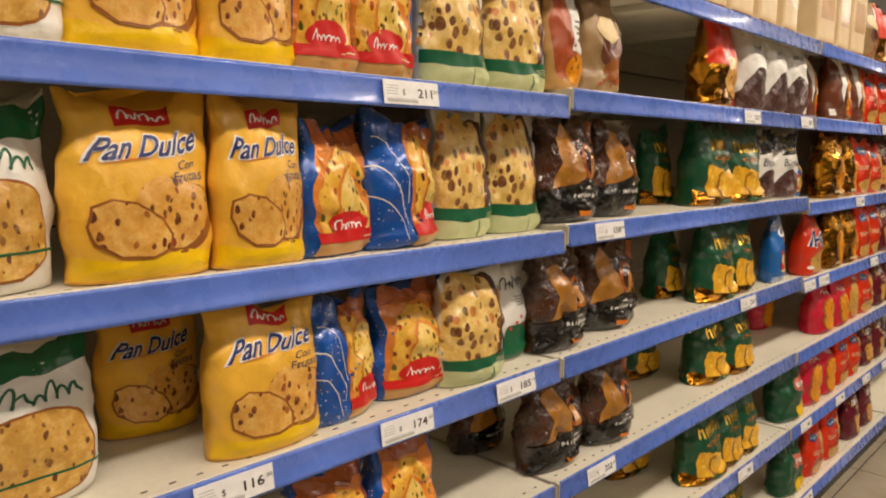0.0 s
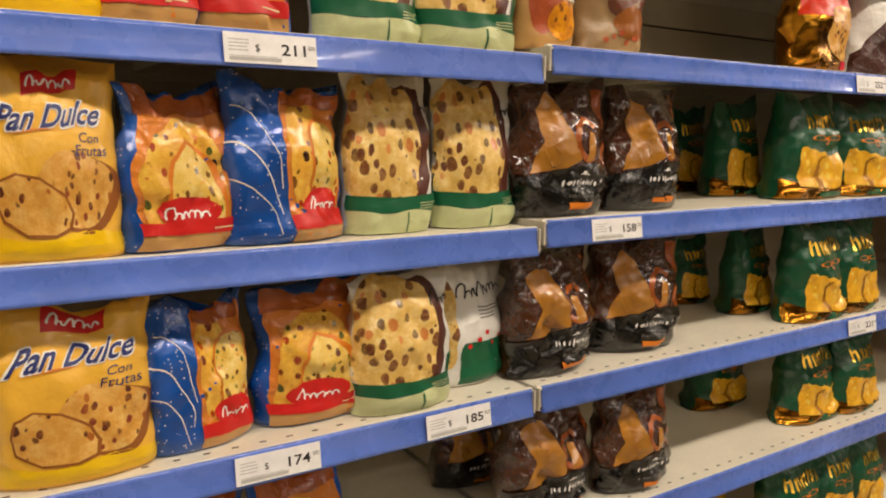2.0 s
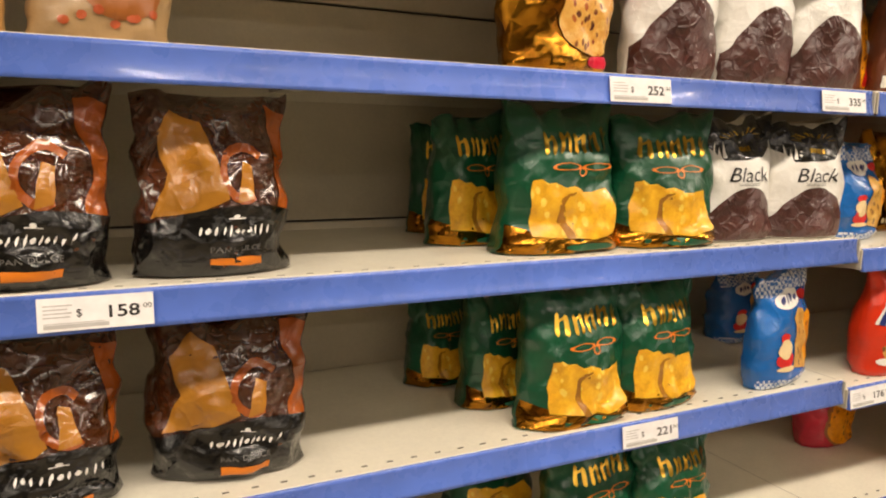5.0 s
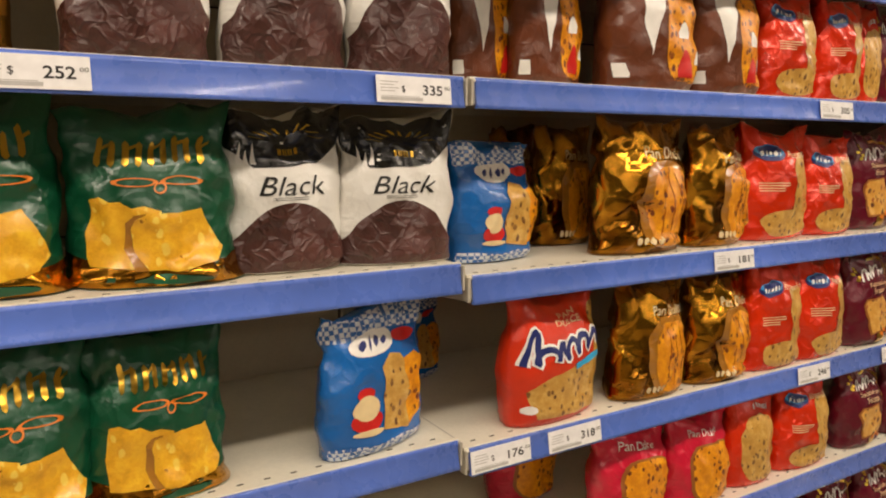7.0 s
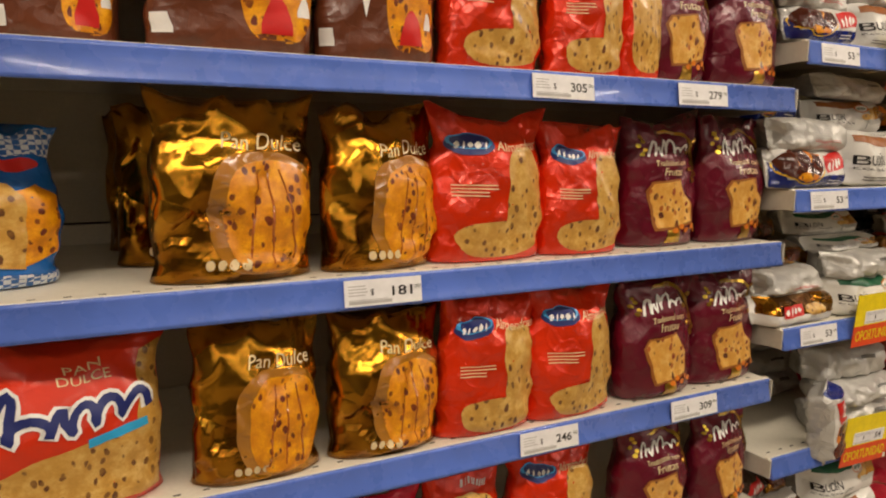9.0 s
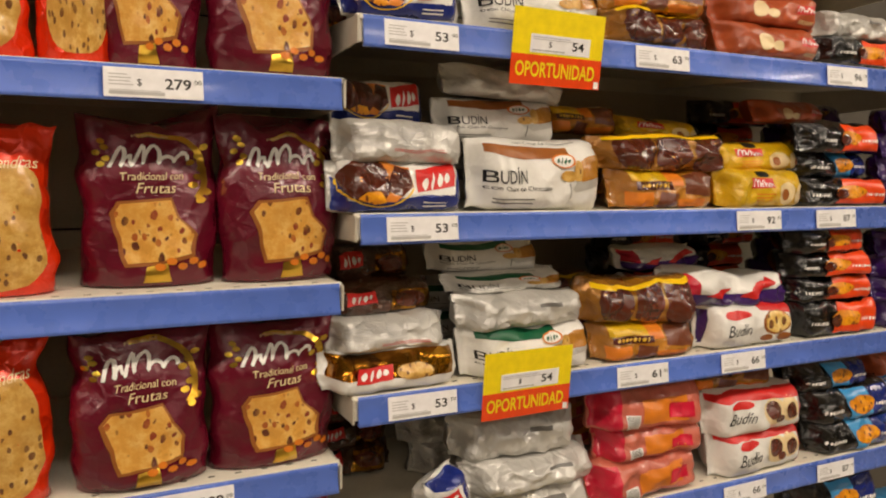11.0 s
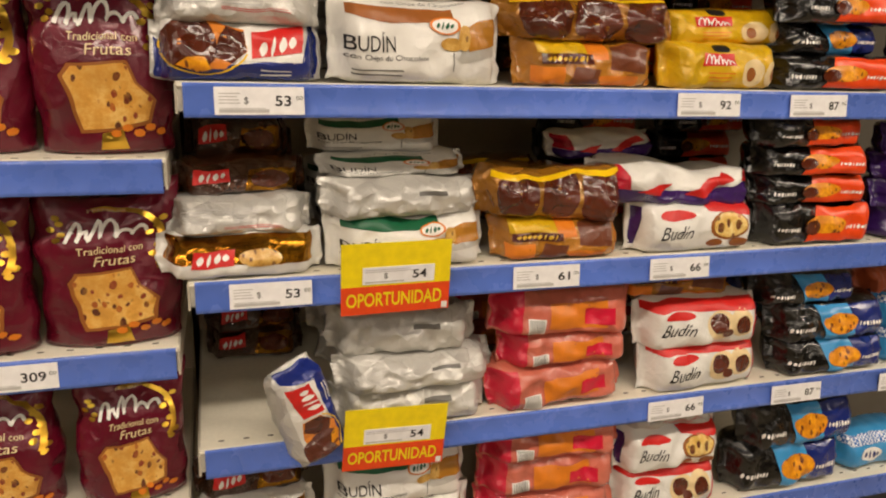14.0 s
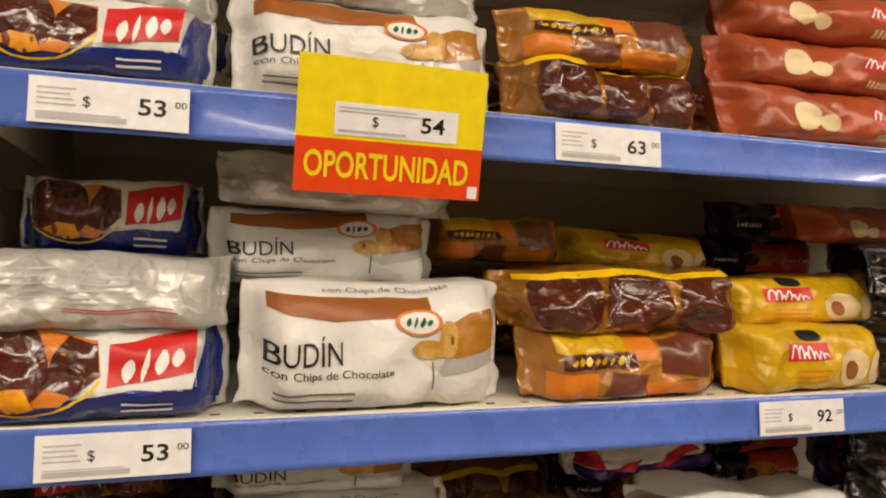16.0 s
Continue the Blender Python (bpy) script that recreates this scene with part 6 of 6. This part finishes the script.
# ---- the rows behind: packets that show only between and above the front ones ----
# Most of these are assumed, added so bay D's back comes out dark.
for level, x, kind, n, w in (("D3", 2.77, "cakedark", 2, 0.17), ("D3", 2.95, "plainback", 3, 0.22), ("D3", 3.17, "cakedark", 2, 0.2), ("D3", 3.40, "blk", 3, 0.2), ("D3", 3.58, "blk", 4, 0.2),
                             ("D3", 3.83, "purp", 4, 0.2), ("D4", 2.76, "cakedark", 3, 0.16), ("D4", 2.95, "buding", 2, 0.21), ("D4", 3.17, "chocob", 2, 0.2), ("D4", 3.36, "blk", 4, 0.19),
                             ("D4", 3.58, "blk", 4, 0.2), ("D4", 3.83, "purp", 4, 0.2), ("D5", 2.97, "plainback", 3, 0.22), ("D5", 3.2, "pink", 3, 0.22), ("D5", 3.43, "wr", 2, 0.21), ("D5", 3.68, "bb", 3, 0.22),
                             ("D2", 2.76, "cakeblue", 2, 0.16), ("D2", 2.95, "plainback", 2, 0.21), ("D2", 3.16, "chocob", 2, 0.2), ("D2", 3.38, "terra", 2, 0.2), ("D2", 3.6, "blk", 2, 0.2), ("D2", 3.84, "purp", 2, 0.2)):
    for i in range(n):
        put(kind, x + 0.01 * math.sin(i * 2.3 + x * 9), 0.24 + 0.012 * math.cos(i * 1.7 + x), Z[level] + 0.05 * i, w, 0.053, 4 * math.sin(i * 3.1 + x), 0, group="rear cake packets")

# ---- floor tiles: those by the shelving singly, the rest of the shop joined ----
tile = box_bm(0.003, 0.397, 0.003, 0.397, -0.004, 0.0, 0.0015)
first = part("tile", tile, M["floor"], floor_ob)
first.location = (X0, -2.4, 0)
for i in range(30):
    for j in range(7):
        if i or j:
            t_ = first.copy()
            scene.collection.objects.link(t_)
            t_.location = (X0 + 0.4 * i, -2.4 + 0.4 * j, 0)
rest = bmesh.new()
for i in range(30):
    for j in range(14):
        x, y = X0 + 0.4 * i, -8.0 + 0.4 * j
        box_bm(x + 0.003, x + 0.397, y + 0.003, y + 0.397, -0.004, 0.0, 0, rest)
part("far_tiles", rest, M["floor"], floor_ob)["kind"] = "stuff"
